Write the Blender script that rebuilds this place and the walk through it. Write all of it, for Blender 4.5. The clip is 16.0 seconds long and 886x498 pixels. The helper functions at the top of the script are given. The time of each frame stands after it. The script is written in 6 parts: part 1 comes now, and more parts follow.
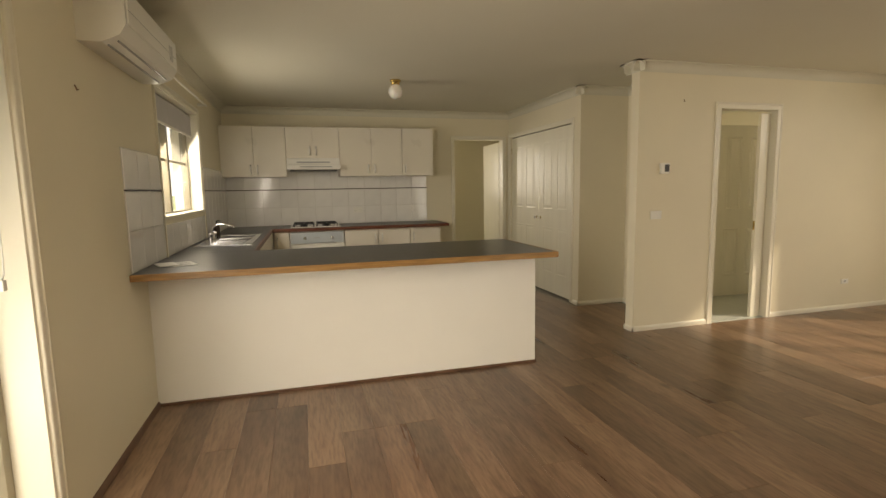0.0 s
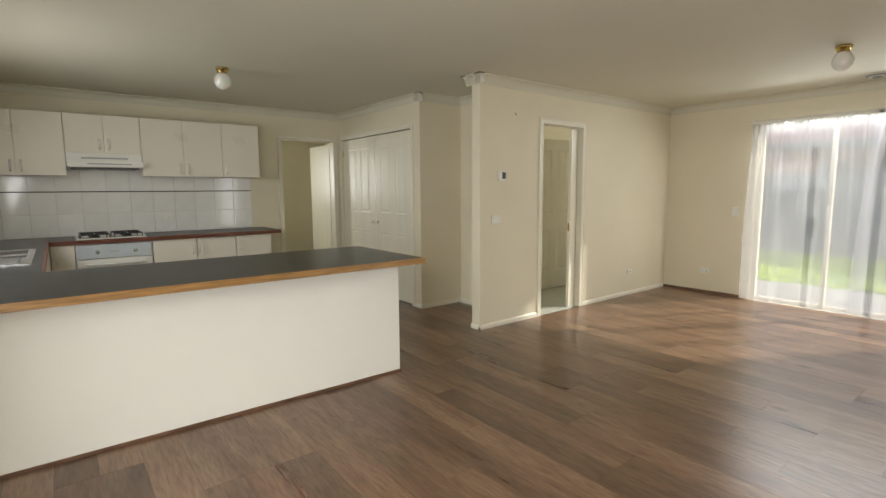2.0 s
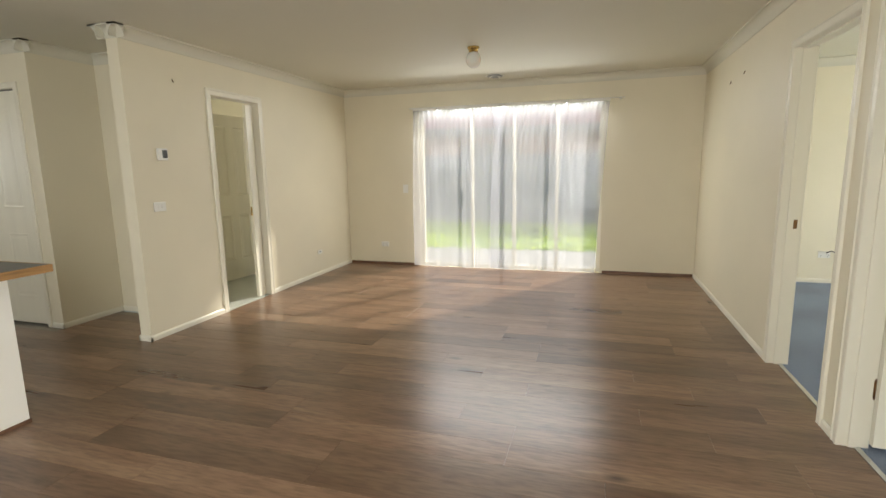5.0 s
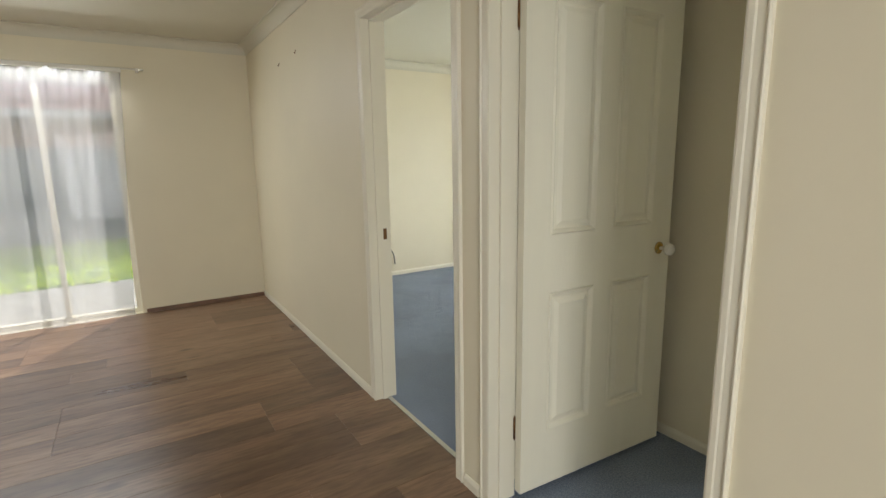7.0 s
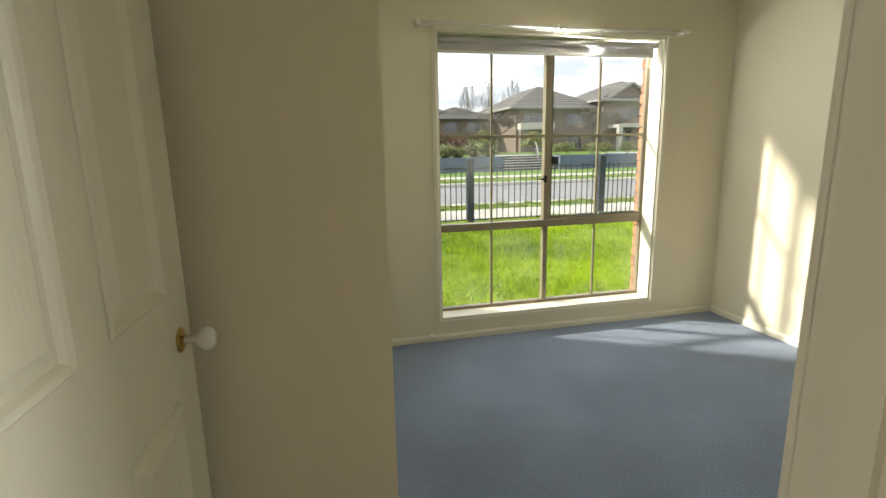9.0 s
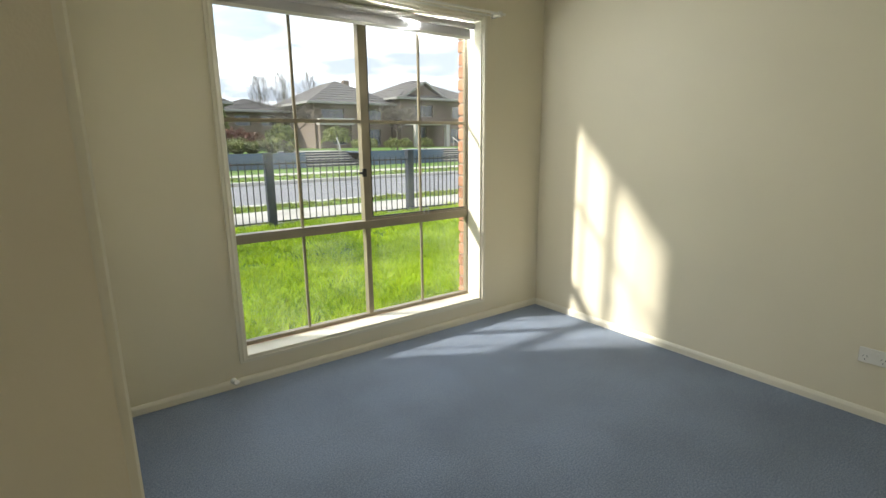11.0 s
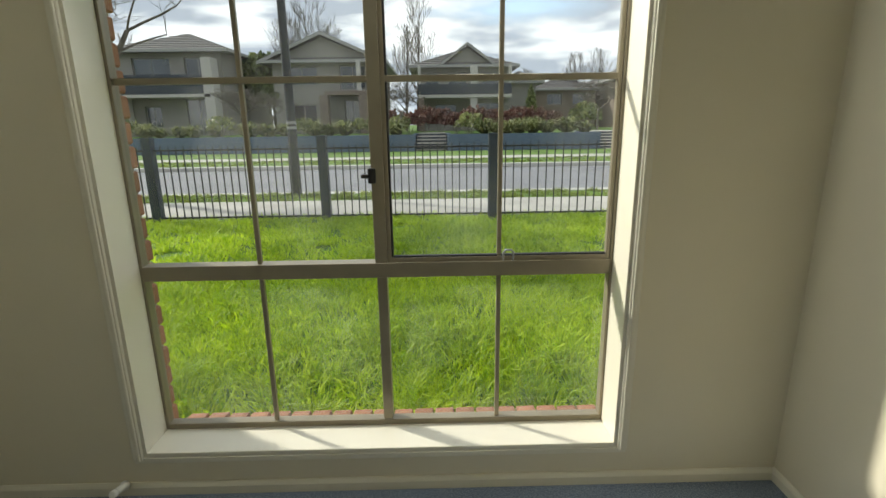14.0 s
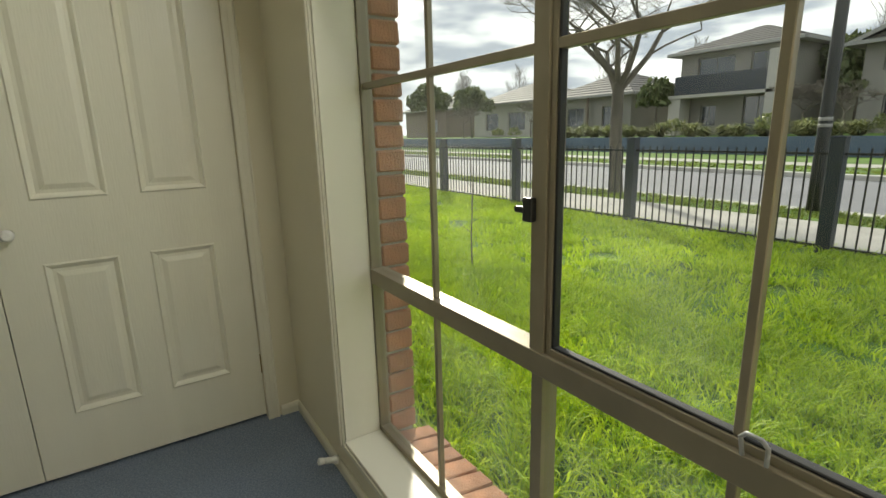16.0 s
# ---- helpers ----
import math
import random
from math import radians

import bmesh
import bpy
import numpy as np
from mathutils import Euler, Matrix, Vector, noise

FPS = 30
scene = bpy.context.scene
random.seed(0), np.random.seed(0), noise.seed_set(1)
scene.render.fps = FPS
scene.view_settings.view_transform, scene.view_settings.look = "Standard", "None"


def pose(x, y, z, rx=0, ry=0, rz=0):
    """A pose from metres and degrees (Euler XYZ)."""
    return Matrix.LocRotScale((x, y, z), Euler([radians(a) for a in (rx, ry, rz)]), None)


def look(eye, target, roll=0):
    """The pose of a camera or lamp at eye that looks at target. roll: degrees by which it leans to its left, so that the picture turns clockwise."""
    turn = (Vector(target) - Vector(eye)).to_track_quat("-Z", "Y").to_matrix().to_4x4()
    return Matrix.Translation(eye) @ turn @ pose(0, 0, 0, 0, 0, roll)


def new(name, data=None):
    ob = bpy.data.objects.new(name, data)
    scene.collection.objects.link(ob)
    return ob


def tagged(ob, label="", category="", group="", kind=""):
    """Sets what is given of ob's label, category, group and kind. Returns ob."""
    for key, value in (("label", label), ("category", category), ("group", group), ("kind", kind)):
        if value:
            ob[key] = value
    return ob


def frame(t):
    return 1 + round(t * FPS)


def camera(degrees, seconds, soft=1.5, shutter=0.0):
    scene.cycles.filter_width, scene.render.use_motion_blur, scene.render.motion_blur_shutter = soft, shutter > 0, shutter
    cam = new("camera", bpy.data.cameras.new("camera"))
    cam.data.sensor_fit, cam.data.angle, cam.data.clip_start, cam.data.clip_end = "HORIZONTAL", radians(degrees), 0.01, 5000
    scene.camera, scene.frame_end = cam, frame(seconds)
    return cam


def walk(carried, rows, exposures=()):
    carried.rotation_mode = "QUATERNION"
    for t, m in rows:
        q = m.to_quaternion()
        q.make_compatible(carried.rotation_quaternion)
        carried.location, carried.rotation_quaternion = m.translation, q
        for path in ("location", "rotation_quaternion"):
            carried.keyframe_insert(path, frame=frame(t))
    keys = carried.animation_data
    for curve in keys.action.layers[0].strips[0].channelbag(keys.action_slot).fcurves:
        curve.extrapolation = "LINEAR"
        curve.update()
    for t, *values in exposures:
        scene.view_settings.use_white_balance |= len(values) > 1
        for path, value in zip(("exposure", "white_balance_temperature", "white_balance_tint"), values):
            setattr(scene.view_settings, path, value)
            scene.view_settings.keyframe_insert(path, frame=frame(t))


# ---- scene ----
cam = camera(83.7, 16.0)
PATH = [
    (0, (0.951, 0.719, 1.347), (1.484, 2.632, 1.105), -1.0),
    (0.5, (0.862, 0.849, 1.313), (1.55, 2.714, 1.091), -0.9),
    (1, (0.79, 0.968, 1.332), (1.651, 2.76, 1.111), -0.8),
    (1.5, (0.716, 1.031, 1.347), (1.76, 2.722, 1.123), -0.7),
    (2, (0.664, 1.047, 1.364), (1.882, 2.615, 1.126), -0.4),
    (2.5, (0.657, 1.04, 1.36), (2.032, 2.472, 1.117), -0.4),
    (3, (0.648, 1.027, 1.345), (2.167, 2.306, 1.102), -0.4),
    (3.2, (0.7, 1.022, 1.351), (2.26, 2.249, 1.102), -0.5),
    (5.3, (0.934, 1.161, 1.348), (2.855, 1.61, 1.017), -1.1),
    (5.5, (1.055, 1.15, 1.339), (2.995, 1.503, 1.005), -1.2),
    (6, (1.377, 1.193, 1.333), (3.346, 1.204, 0.985), -1.3),
    (6.5, (1.753, 1.204, 1.336), (3.663, 0.725, 0.985), -1.0),
    (7, (2.134, 1.065, 1.348), (3.796, 0.023, 0.990), -0.9),
    (7.5, (2.491, 0.955, 1.366), (3.698, -0.595, 0.995), -1.1),
    (8, (2.765, 0.719, 1.342), (3.404, -1.140, 0.967), -0.9),
    (8.5, (2.983, 0.465, 1.345), (3.023, -1.496, 0.956), -1.4),
    (9, (3.122, 0.232, 1.343), (2.664, -1.672, 0.938), -1.1),
    (9.5, (3.160, 0.066, 1.350), (2.314, -1.697, 0.933), -0.5),
    (10, (3.136, -0.082, 1.297), (2.002, -1.680, 0.892), -0.2),
    (12.3, (2.377, -0.691, 1.282), (1.238, -2.273, 0.836), -0.9),
    (12.5, (2.24, -0.755, 1.276), (1.19, -2.396, 0.824), -0.9),
    (13, (1.907, -0.972, 1.268), (1.168, -2.764, 0.78), -0.5),
    (13.5, (1.613, -1.236, 1.242), (1.223, -3.140, 0.776), -0.9),
    (14, (1.338, -1.470, 1.266), (1.309, -3.407, 0.772), -0.8),
    (14.5, (1.100, -1.735, 1.244), (1.478, -3.640, 0.775), -1.1),
    (15, (0.905, -2.004, 1.253), (1.704, -3.773, 0.773), -1.4),
    (15.5, (0.816, -2.238, 1.238), (2.077, -3.72, 0.779), -1.2),
    (16, (0.812, -2.438, 1.254), (2.454, -3.484, 0.796), -1.5),
]
walk(cam, [(t, look(e, g, r)) for t, e, g, r in PATH], exposures=[
    (0, 1.65, 8600, 12), (1.5, 1.85, 7000, 9), (3.0, 1.95, 6700, 8), (5.5, 2.0, 6800, 8), (7.0, 1.75, 6700, 8), (8.0, 1.75, 6500, 9), (8.5, 1.85, 6900, 8),
    (9.0, 1.85, 7000, 7), (10, 1.85, 6900, 8), (12.5, 1.45, 6100, 8), (14.0, 1.12, 6600, 5), (14.5, 1.12, 6800, 4), (16, 1.15, 7000, 3)])

# ---- light ----
SUN_TO = Vector((1.0, -0.585, 0.644)).normalized()
SUN_ELEV = math.asin(SUN_TO.z)
sun = new("sun", bpy.data.lights.new("sun", "SUN"))
sun.data.energy, sun.data.angle, sun.data.color = 2.1, radians(3.2), (1.0, 0.95, 0.86)
sun.matrix_world = look((0, 0, 30), Vector((0, 0, 30)) - SUN_TO)

world = bpy.data.worlds.new("sky")
scene.world = world
world.use_nodes = True
wn, wl = world.node_tree.nodes, world.node_tree.links
wn.clear()
w_out, w_bg, w_sky = wn.new("ShaderNodeOutputWorld"), wn.new("ShaderNodeBackground"), wn.new("ShaderNodeTexSky")
w_sky.sky_type, w_sky.sun_disc = "NISHITA", False
w_sky.sun_elevation, w_sky.sun_rotation = SUN_ELEV, math.atan2(SUN_TO.x, SUN_TO.y)
w_co, w_map = wn.new("ShaderNodeTexCoord"), wn.new("ShaderNodeMapping")
w_map.inputs["Scale"].default_value = (1.6, 1.6, 6.5)
w_n1, w_n2 = wn.new("ShaderNodeTexNoise"), wn.new("ShaderNodeTexNoise")
for n, sc, det in ((w_n1, 1.7, 9), (w_n2, 3.4, 8)):
    n.inputs["Scale"].default_value, n.inputs["Detail"].default_value = sc, det
w_r1, w_r2 = wn.new("ShaderNodeValToRGB"), wn.new("ShaderNodeValToRGB")
w_r1.color_ramp.elements[0].position, w_r1.color_ramp.elements[1].position = 0.22, 0.42
w_r2.color_ramp.elements[0].position, w_r2.color_ramp.elements[1].position = 0.42, 0.62
w_r2.color_ramp.elements[0].color, w_r2.color_ramp.elements[1].color = (1.7, 1.9, 2.25, 1), (4.5, 4.6, 4.75, 1)
w_mix = wn.new("ShaderNodeMix")
w_mix.data_type = "RGBA"
wl.new(w_co.outputs["Generated"], w_map.inputs["Vector"])
for n, r in ((w_n1, w_r1), (w_n2, w_r2)):
    wl.new(w_map.outputs["Vector"], n.inputs["Vector"])
    wl.new(n.outputs["Fac"], r.inputs["Fac"])
wl.new(w_r1.outputs["Color"], w_mix.inputs["Factor"])
wl.new(w_sky.outputs["Color"], w_mix.inputs["A"])
wl.new(w_r2.outputs["Color"], w_mix.inputs["B"])
wl.new(w_mix.outputs["Result"], w_bg.inputs["Color"])
w_bg.inputs["Strength"].default_value = 0.15
wl.new(w_bg.outputs["Background"], w_out.inputs["Surface"])

def fill_lamp(name, x, y, z, rx, rz, w, h, watts):
    """An added area lamp, for the sky's light in a window's opening or plain fill."""
    l = new(name, bpy.data.lights.new(name, "AREA"))
    l.data.shape, l.data.size, l.data.size_y, l.data.energy, l.data.color = "RECTANGLE", w, h, watts, (0.96, 0.98, 1.0)
    l.matrix_world = pose(x, y, z, rx, 0, rz)
    return l


fill_lamp("light_window_west", -0.13, 1.62, 1.05, 68, -82, 1.15, 1.9, 23)
fill_lamp("light_window_spare_room", 5.73, -3.16, 1.10, 90, 0, 1.5, 1.7, 14)
fill_lamp("light_window_bedroom", 1.54, -3.005, 2.005, 67, 10, 1.56, 0.05, 8)
fill_lamp("light_window_kitchen", -0.195, 5.32, 1.62, 58, -90, 1.3, 0.82, 8.5)
# added fill strip on the room side of the curtain, brightening the floor
fill_lamp("fill_light_east_curtain", 7.16, 2.25, 2.118, 38, 90, 2.2, 0.02, 8)
fill_lamp("light_window_east_head", 7.345, 2.27, 2.0, 30, 90, 2.2, 0.05, 1.6)
# unseen fill for the wet area, against a wall without a window
fill_lamp("fill_light_wet_area", 6.72, 6.0, 1.5, 90, 90, 0.9, 0.9, 6)
# unseen fill added so that the back hall isn't black
fill_lamp("fill_light_back_hall", 2.75, 9.58, 1.6, 90, 180, 0.5, 0.8, 3.5)

# ---- materials ----
def mat(name, color, rough=0.6, metal=0.0, vary=0.0, scale=8.0, bump=0.0, bscale=None, stretch=(1, 1, 1), dark=None,
        rand=0.0, spec=0.5, coat=0.0, coord="Object", detail=5, fine=0.0, fscale=180.0):
    """A plain surface with a stain at one scale and grain at a finer one."""
    m = bpy.data.materials.new(name)
    m.use_nodes = True
    N, L = m.node_tree.nodes, m.node_tree.links
    b = N["Principled BSDF"]
    b.inputs["Base Color"].default_value = (*color, 1)
    b.inputs["Roughness"].default_value, b.inputs["Metallic"].default_value = rough, metal
    b.inputs["Specular IOR Level"].default_value, b.inputs["Coat Weight"].default_value = spec, coat
    tc, mp = N.new("ShaderNodeTexCoord"), N.new("ShaderNodeMapping")
    mp.inputs["Scale"].default_value = stretch
    L.new(tc.outputs[coord], mp.inputs["Vector"])
    col = None
    if vary:
        n = N.new("ShaderNodeTexNoise")
        n.inputs["Scale"].default_value, n.inputs["Detail"].default_value = scale, detail
        L.new(mp.outputs["Vector"], n.inputs["Vector"])
        r = N.new("ShaderNodeValToRGB")
        d = dark or tuple(c * (1 - vary) for c in color)
        r.color_ramp.elements[0].position, r.color_ramp.elements[1].position = 0.34, 0.66
        r.color_ramp.elements[0].color = (*d, 1)
        r.color_ramp.elements[1].color = (*[min(1, c * (1 + vary * 0.5)) for c in color], 1)
        L.new(n.outputs["Fac"], r.inputs["Fac"])
        col = r.outputs["Color"]
        rr = N.new("ShaderNodeMapRange")
        rr.inputs["To Min"].default_value, rr.inputs["To Max"].default_value = max(0.02, rough - 0.08), min(1, rough + 0.08)
        L.new(n.outputs["Fac"], rr.inputs["Value"])
        L.new(rr.outputs["Result"], b.inputs["Roughness"])
    if rand:
        oi, mr, hs = N.new("ShaderNodeObjectInfo"), N.new("ShaderNodeMapRange"), N.new("ShaderNodeHueSaturation")
        mr.inputs["To Min"].default_value, mr.inputs["To Max"].default_value = 1 - rand, 1 + rand
        L.new(oi.outputs["Random"], mr.inputs["Value"])
        L.new(mr.outputs["Result"], hs.inputs["Value"])
        hs.inputs["Color"].default_value = (*color, 1)
        if col:
            L.new(col, hs.inputs["Color"])
        col = hs.outputs["Color"]
    if col:
        L.new(col, b.inputs["Base Color"])
    if bump:
        n2, bp = N.new("ShaderNodeTexNoise"), N.new("ShaderNodeBump")
        n2.inputs["Scale"].default_value, n2.inputs["Detail"].default_value = bscale or scale * 6, 6
        bp.inputs["Strength"].default_value, bp.inputs["Distance"].default_value = bump, 0.01
        L.new(mp.outputs["Vector"], n2.inputs["Vector"])
        L.new(n2.outputs["Fac"], bp.inputs["Height"])
        L.new(bp.outputs["Normal"], b.inputs["Normal"])
    return m


WALL = mat("cream_plaster_paint", (0.76, 0.70, 0.545), 0.55, vary=0.035, scale=1.3, bump=0.05, bscale=260)
CEIL = mat("ceiling_paint", (0.66, 0.635, 0.53), 0.8, vary=0.03, scale=0.8, bump=0.04, bscale=200)
TRIM = mat("cream_gloss_trim", (0.78, 0.74, 0.62), 0.36, vary=0.015, scale=1.5)
DOORP = mat("cream_door_paint", (0.80, 0.765, 0.64), 0.33, vary=0.035, scale=2.5, bump=0.10, bscale=55, stretch=(3, 3, 0.35))
WHITE = mat("white_plastic", (0.80, 0.79, 0.74), 0.35, vary=0.02, scale=6)
GREYP = mat("grey_plastic", (0.35, 0.36, 0.36), 0.4, vary=0.05, scale=6)
BLACK = mat("black_plastic", (0.015, 0.015, 0.016), 0.35, vary=0.1, scale=9)
BRASS = mat("aged_brass", (0.55, 0.38, 0.13), 0.25, 1.0, vary=0.3, scale=30)
BRONZE = mat("bronze_hinge", (0.20, 0.11, 0.05), 0.4, 1.0, vary=0.3, scale=40)
CHROME = mat("chrome", (0.8, 0.8, 0.8), 0.12, 1.0, vary=0.05, scale=10)
STEEL = mat("stainless_steel", (0.62, 0.63, 0.64), 0.24, 1.0, vary=0.08, scale=12, stretch=(1, 14, 1))
PORC = mat("white_porcelain", (0.82, 0.80, 0.76), 0.12, vary=0.02, scale=10, coat=0.4)
ALU = mat("primrose_aluminium", (0.30, 0.26, 0.185), 0.38, 0.25, vary=0.10, scale=9, bump=0.03, bscale=90)
# for the glazing seals, and for the shade painted over the pantry doors
SEAL_SHADE = mat("black_seal_and_gap_shade", (0.02, 0.02, 0.02), 0.6, vary=0.2, scale=20)
BENCH = mat("charcoal_laminate", (0.022, 0.023, 0.026), 0.34, vary=0.25, scale=70, bump=0.03, bscale=300)
EDGE = mat("bench_wood_edge", (0.33, 0.175, 0.06), 0.35, vary=0.35, scale=6, stretch=(1, 1, 12), bump=0.05, bscale=50)
EDGER = mat("bench_red_wood_edge", (0.16, 0.045, 0.022), 0.35, vary=0.35, scale=6, stretch=(1, 1, 12))
CAB = mat("cream_cabinet_laminate", (0.78, 0.735, 0.64), 0.30, vary=0.008, scale=3)
PENIN = mat("cream_bar_panel", (0.86, 0.835, 0.77), 0.5, vary=0.02, scale=2)
TILE = mat("white_glazed_tile", (0.82, 0.81, 0.79), 0.12, vary=0.05, scale=5, rand=0.035, coat=0.3, bump=0.03, bscale=14)
GROUT = mat("tile_grout", (0.64, 0.62, 0.58), 0.85, vary=0.12, scale=18)
LIST = mat("dark_tile_strip", (0.05, 0.035, 0.03), 0.25, vary=0.2, scale=20)
BRICK = mat("orange_clay_brick", (0.43, 0.20, 0.11), 0.85, vary=0.30, scale=14, bump=0.6, bscale=120, rand=0.16)
MORTAR = mat("mortar", (0.36, 0.33, 0.28), 0.95, vary=0.15, scale=20, bump=0.5, bscale=150)
CONC = mat("concrete_path", (0.42, 0.40, 0.36), 0.9, vary=0.16, scale=1.5, bump=0.25, bscale=60)
PAVE = mat("grey_concrete_paving", (0.25, 0.245, 0.235), 0.9, vary=0.16, scale=1.5, bump=0.25, bscale=60)
KERB = mat("kerb_concrete", (0.50, 0.48, 0.44), 0.9, vary=0.16, scale=2.0, bump=0.25, bscale=60)
ROAD = mat("asphalt", (0.20, 0.20, 0.215), 0.8, vary=0.14, scale=0.7, bump=0.5, bscale=90)
SOIL = mat("lawn_ground", (0.10, 0.19, 0.018), 0.95, vary=0.4, scale=1.4, bump=0.8, bscale=40, detail=9)
FENCEM = mat("dark_green_grey_fence_paint", (0.012, 0.014, 0.016), 0.4, vary=0.2, scale=5)
POSTM = mat("blue_grey_post", (0.018, 0.027, 0.042), 0.5, vary=0.25, scale=5, bump=0.1, bscale=60)
RETAIN = mat("blue_grey_rendered_wall", (0.09, 0.125, 0.185), 0.8, vary=0.14, scale=1.2, bump=0.2, bscale=50)
STEEL_SHEET = mat("grey_steel_fence_sheet", (0.10, 0.125, 0.16), 0.5, vary=0.08, scale=1.0)
BARK = mat("grey_bark", (0.13, 0.115, 0.095), 0.95, vary=0.4, scale=12, bump=0.9, bscale=60, stretch=(1, 1, 0.3))
BRICKH = mat("grey_brown_render", (0.25, 0.235, 0.215), 0.85, vary=0.12, scale=1.0, bump=0.2, bscale=30)
BRICKT = mat("tan_brick_far", (0.18, 0.14, 0.115), 0.9, vary=0.2, scale=6, bump=0.2, bscale=30)
RENDL = mat("light_render", (0.42, 0.40, 0.37), 0.85, vary=0.08, scale=1.0)
ROOFT = mat("dark_roof_tile", (0.12, 0.112, 0.108), 0.75, vary=0.25, scale=4, bump=0.3, bscale=30, rand=0.08)
ROOFR = mat("terracotta_roof_tile", (0.24, 0.10, 0.07), 0.8, vary=0.25, scale=4, rand=0.12)
GUTTER = mat("pale_gutter", (0.27, 0.265, 0.255), 0.5, vary=0.08, scale=3)
GLASSD = mat("dark_far_glass", (0.03, 0.04, 0.05), 0.08, vary=0.3, scale=1.5, spec=1.0)
BLINDM = mat("roller_blind_fabric", (0.55, 0.54, 0.55), 0.8, vary=0.04, scale=10, bump=0.05, bscale=300)
VINYL = mat("pale_wet_area_floor", (0.50, 0.52, 0.47), 0.35, vary=0.08, scale=5)
PAPER = mat("printed_paper", (0.60, 0.60, 0.58), 0.6, vary=0.25, scale=60)
MULCH = mat("bark_mulch", (0.10, 0.07, 0.045), 0.95, vary=0.5, scale=9, bump=0.9, bscale=60)


def leafmat(name, c1, c2, trans=0.25):
    """Leaves or blades: colour varies island by island, with some light coming through."""
    m = bpy.data.materials.new(name)
    m.use_nodes = True
    N, L = m.node_tree.nodes, m.node_tree.links
    b, out = N["Principled BSDF"], N["Material Output"]
    g, r = N.new("ShaderNodeNewGeometry"), N.new("ShaderNodeValToRGB")
    r.color_ramp.elements[0].color, r.color_ramp.elements[1].color = (*c1, 1), (*c2, 1)
    L.new(g.outputs["Random Per Island"], r.inputs["Fac"])
    tc, n, mx = N.new("ShaderNodeTexCoord"), N.new("ShaderNodeTexNoise"), N.new("ShaderNodeMix")
    n.inputs["Scale"].default_value, n.inputs["Detail"].default_value = 0.9, 5
    mx.data_type, mx.blend_type = "RGBA", "MULTIPLY"
    mx.inputs["Factor"].default_value = 0.55
    L.new(tc.outputs["Object"], n.inputs["Vector"])
    r2 = N.new("ShaderNodeValToRGB")
    r2.color_ramp.elements[0].position, r2.color_ramp.elements[1].position = 0.35, 0.62
    r2.color_ramp.elements[0].color, r2.color_ramp.elements[1].color = (0.56, 0.64, 0.5, 1), (1.28, 1.18, 1.0, 1)
    L.new(n.outputs["Fac"], r2.inputs["Fac"])
    L.new(r.outputs["Color"], mx.inputs["A"])
    L.new(r2.outputs["Color"], mx.inputs["B"])
    L.new(mx.outputs["Result"], b.inputs["Base Color"])
    b.inputs["Roughness"].default_value = 0.55
    t, ms = N.new("ShaderNodeBsdfTranslucent"), N.new("ShaderNodeMixShader")
    L.new(mx.outputs["Result"], t.inputs["Color"])
    ms.inputs["Fac"].default_value = trans
    L.new(b.outputs["BSDF"], ms.inputs[1])
    L.new(t.outputs["BSDF"], ms.inputs[2])
    L.new(ms.outputs["Shader"], out.inputs["Surface"])
    return m


GRASS = leafmat("grass_blades", (0.22, 0.39, 0.012), (0.66, 0.80, 0.05), 0.50)
VERGE = leafmat("verge_grass_blades", (0.10, 0.16, 0.02), (0.34, 0.40, 0.09), 0.35)
SHRUB = leafmat("shrub_leaves", (0.06, 0.09, 0.03), (0.34, 0.36, 0.14))
REDLEAF = leafmat("red_hedge_leaves", (0.07, 0.035, 0.028), (0.20, 0.085, 0.07))
OLIVE = leafmat("olive_tree_leaves", (0.045, 0.065, 0.025), (0.16, 0.20, 0.08))
STRAW = leafmat("dry_flower_stems", (0.20, 0.16, 0.08), (0.34, 0.27, 0.14))


def carpet_material():
    m = mat("blue_carpet", (0.255, 0.32, 0.445), 0.95, vary=0.20, scale=1.6, bump=1.0, bscale=330, detail=8, spec=0.1)
    N, L = m.node_tree.nodes, m.node_tree.links
    b = N["Principled BSDF"]
    b.inputs["Sheen Weight"].default_value = 0.25
    src = b.inputs["Base Color"].links[0].from_socket
    n, r, mx = N.new("ShaderNodeTexNoise"), N.new("ShaderNodeValToRGB"), N.new("ShaderNodeMix")
    n.inputs["Scale"].default_value, n.inputs["Detail"].default_value = 150, 4
    r.color_ramp.elements[0].position, r.color_ramp.elements[1].position = 0.35, 0.65
    r.color_ramp.elements[0].color, r.color_ramp.elements[1].color = (0.62, 0.65, 0.67, 1), (1.28, 1.25, 1.22, 1)
    tc = N.new("ShaderNodeTexCoord")
    L.new(tc.outputs["Object"], n.inputs["Vector"])
    L.new(n.outputs["Fac"], r.inputs["Fac"])
    mx.data_type, mx.blend_type = "RGBA", "MULTIPLY"
    mx.inputs["Factor"].default_value = 1
    L.new(src, mx.inputs["A"])
    L.new(r.outputs["Color"], mx.inputs["B"])
    L.new(mx.outputs["Result"], b.inputs["Base Color"])
    return m


CARPET = carpet_material()


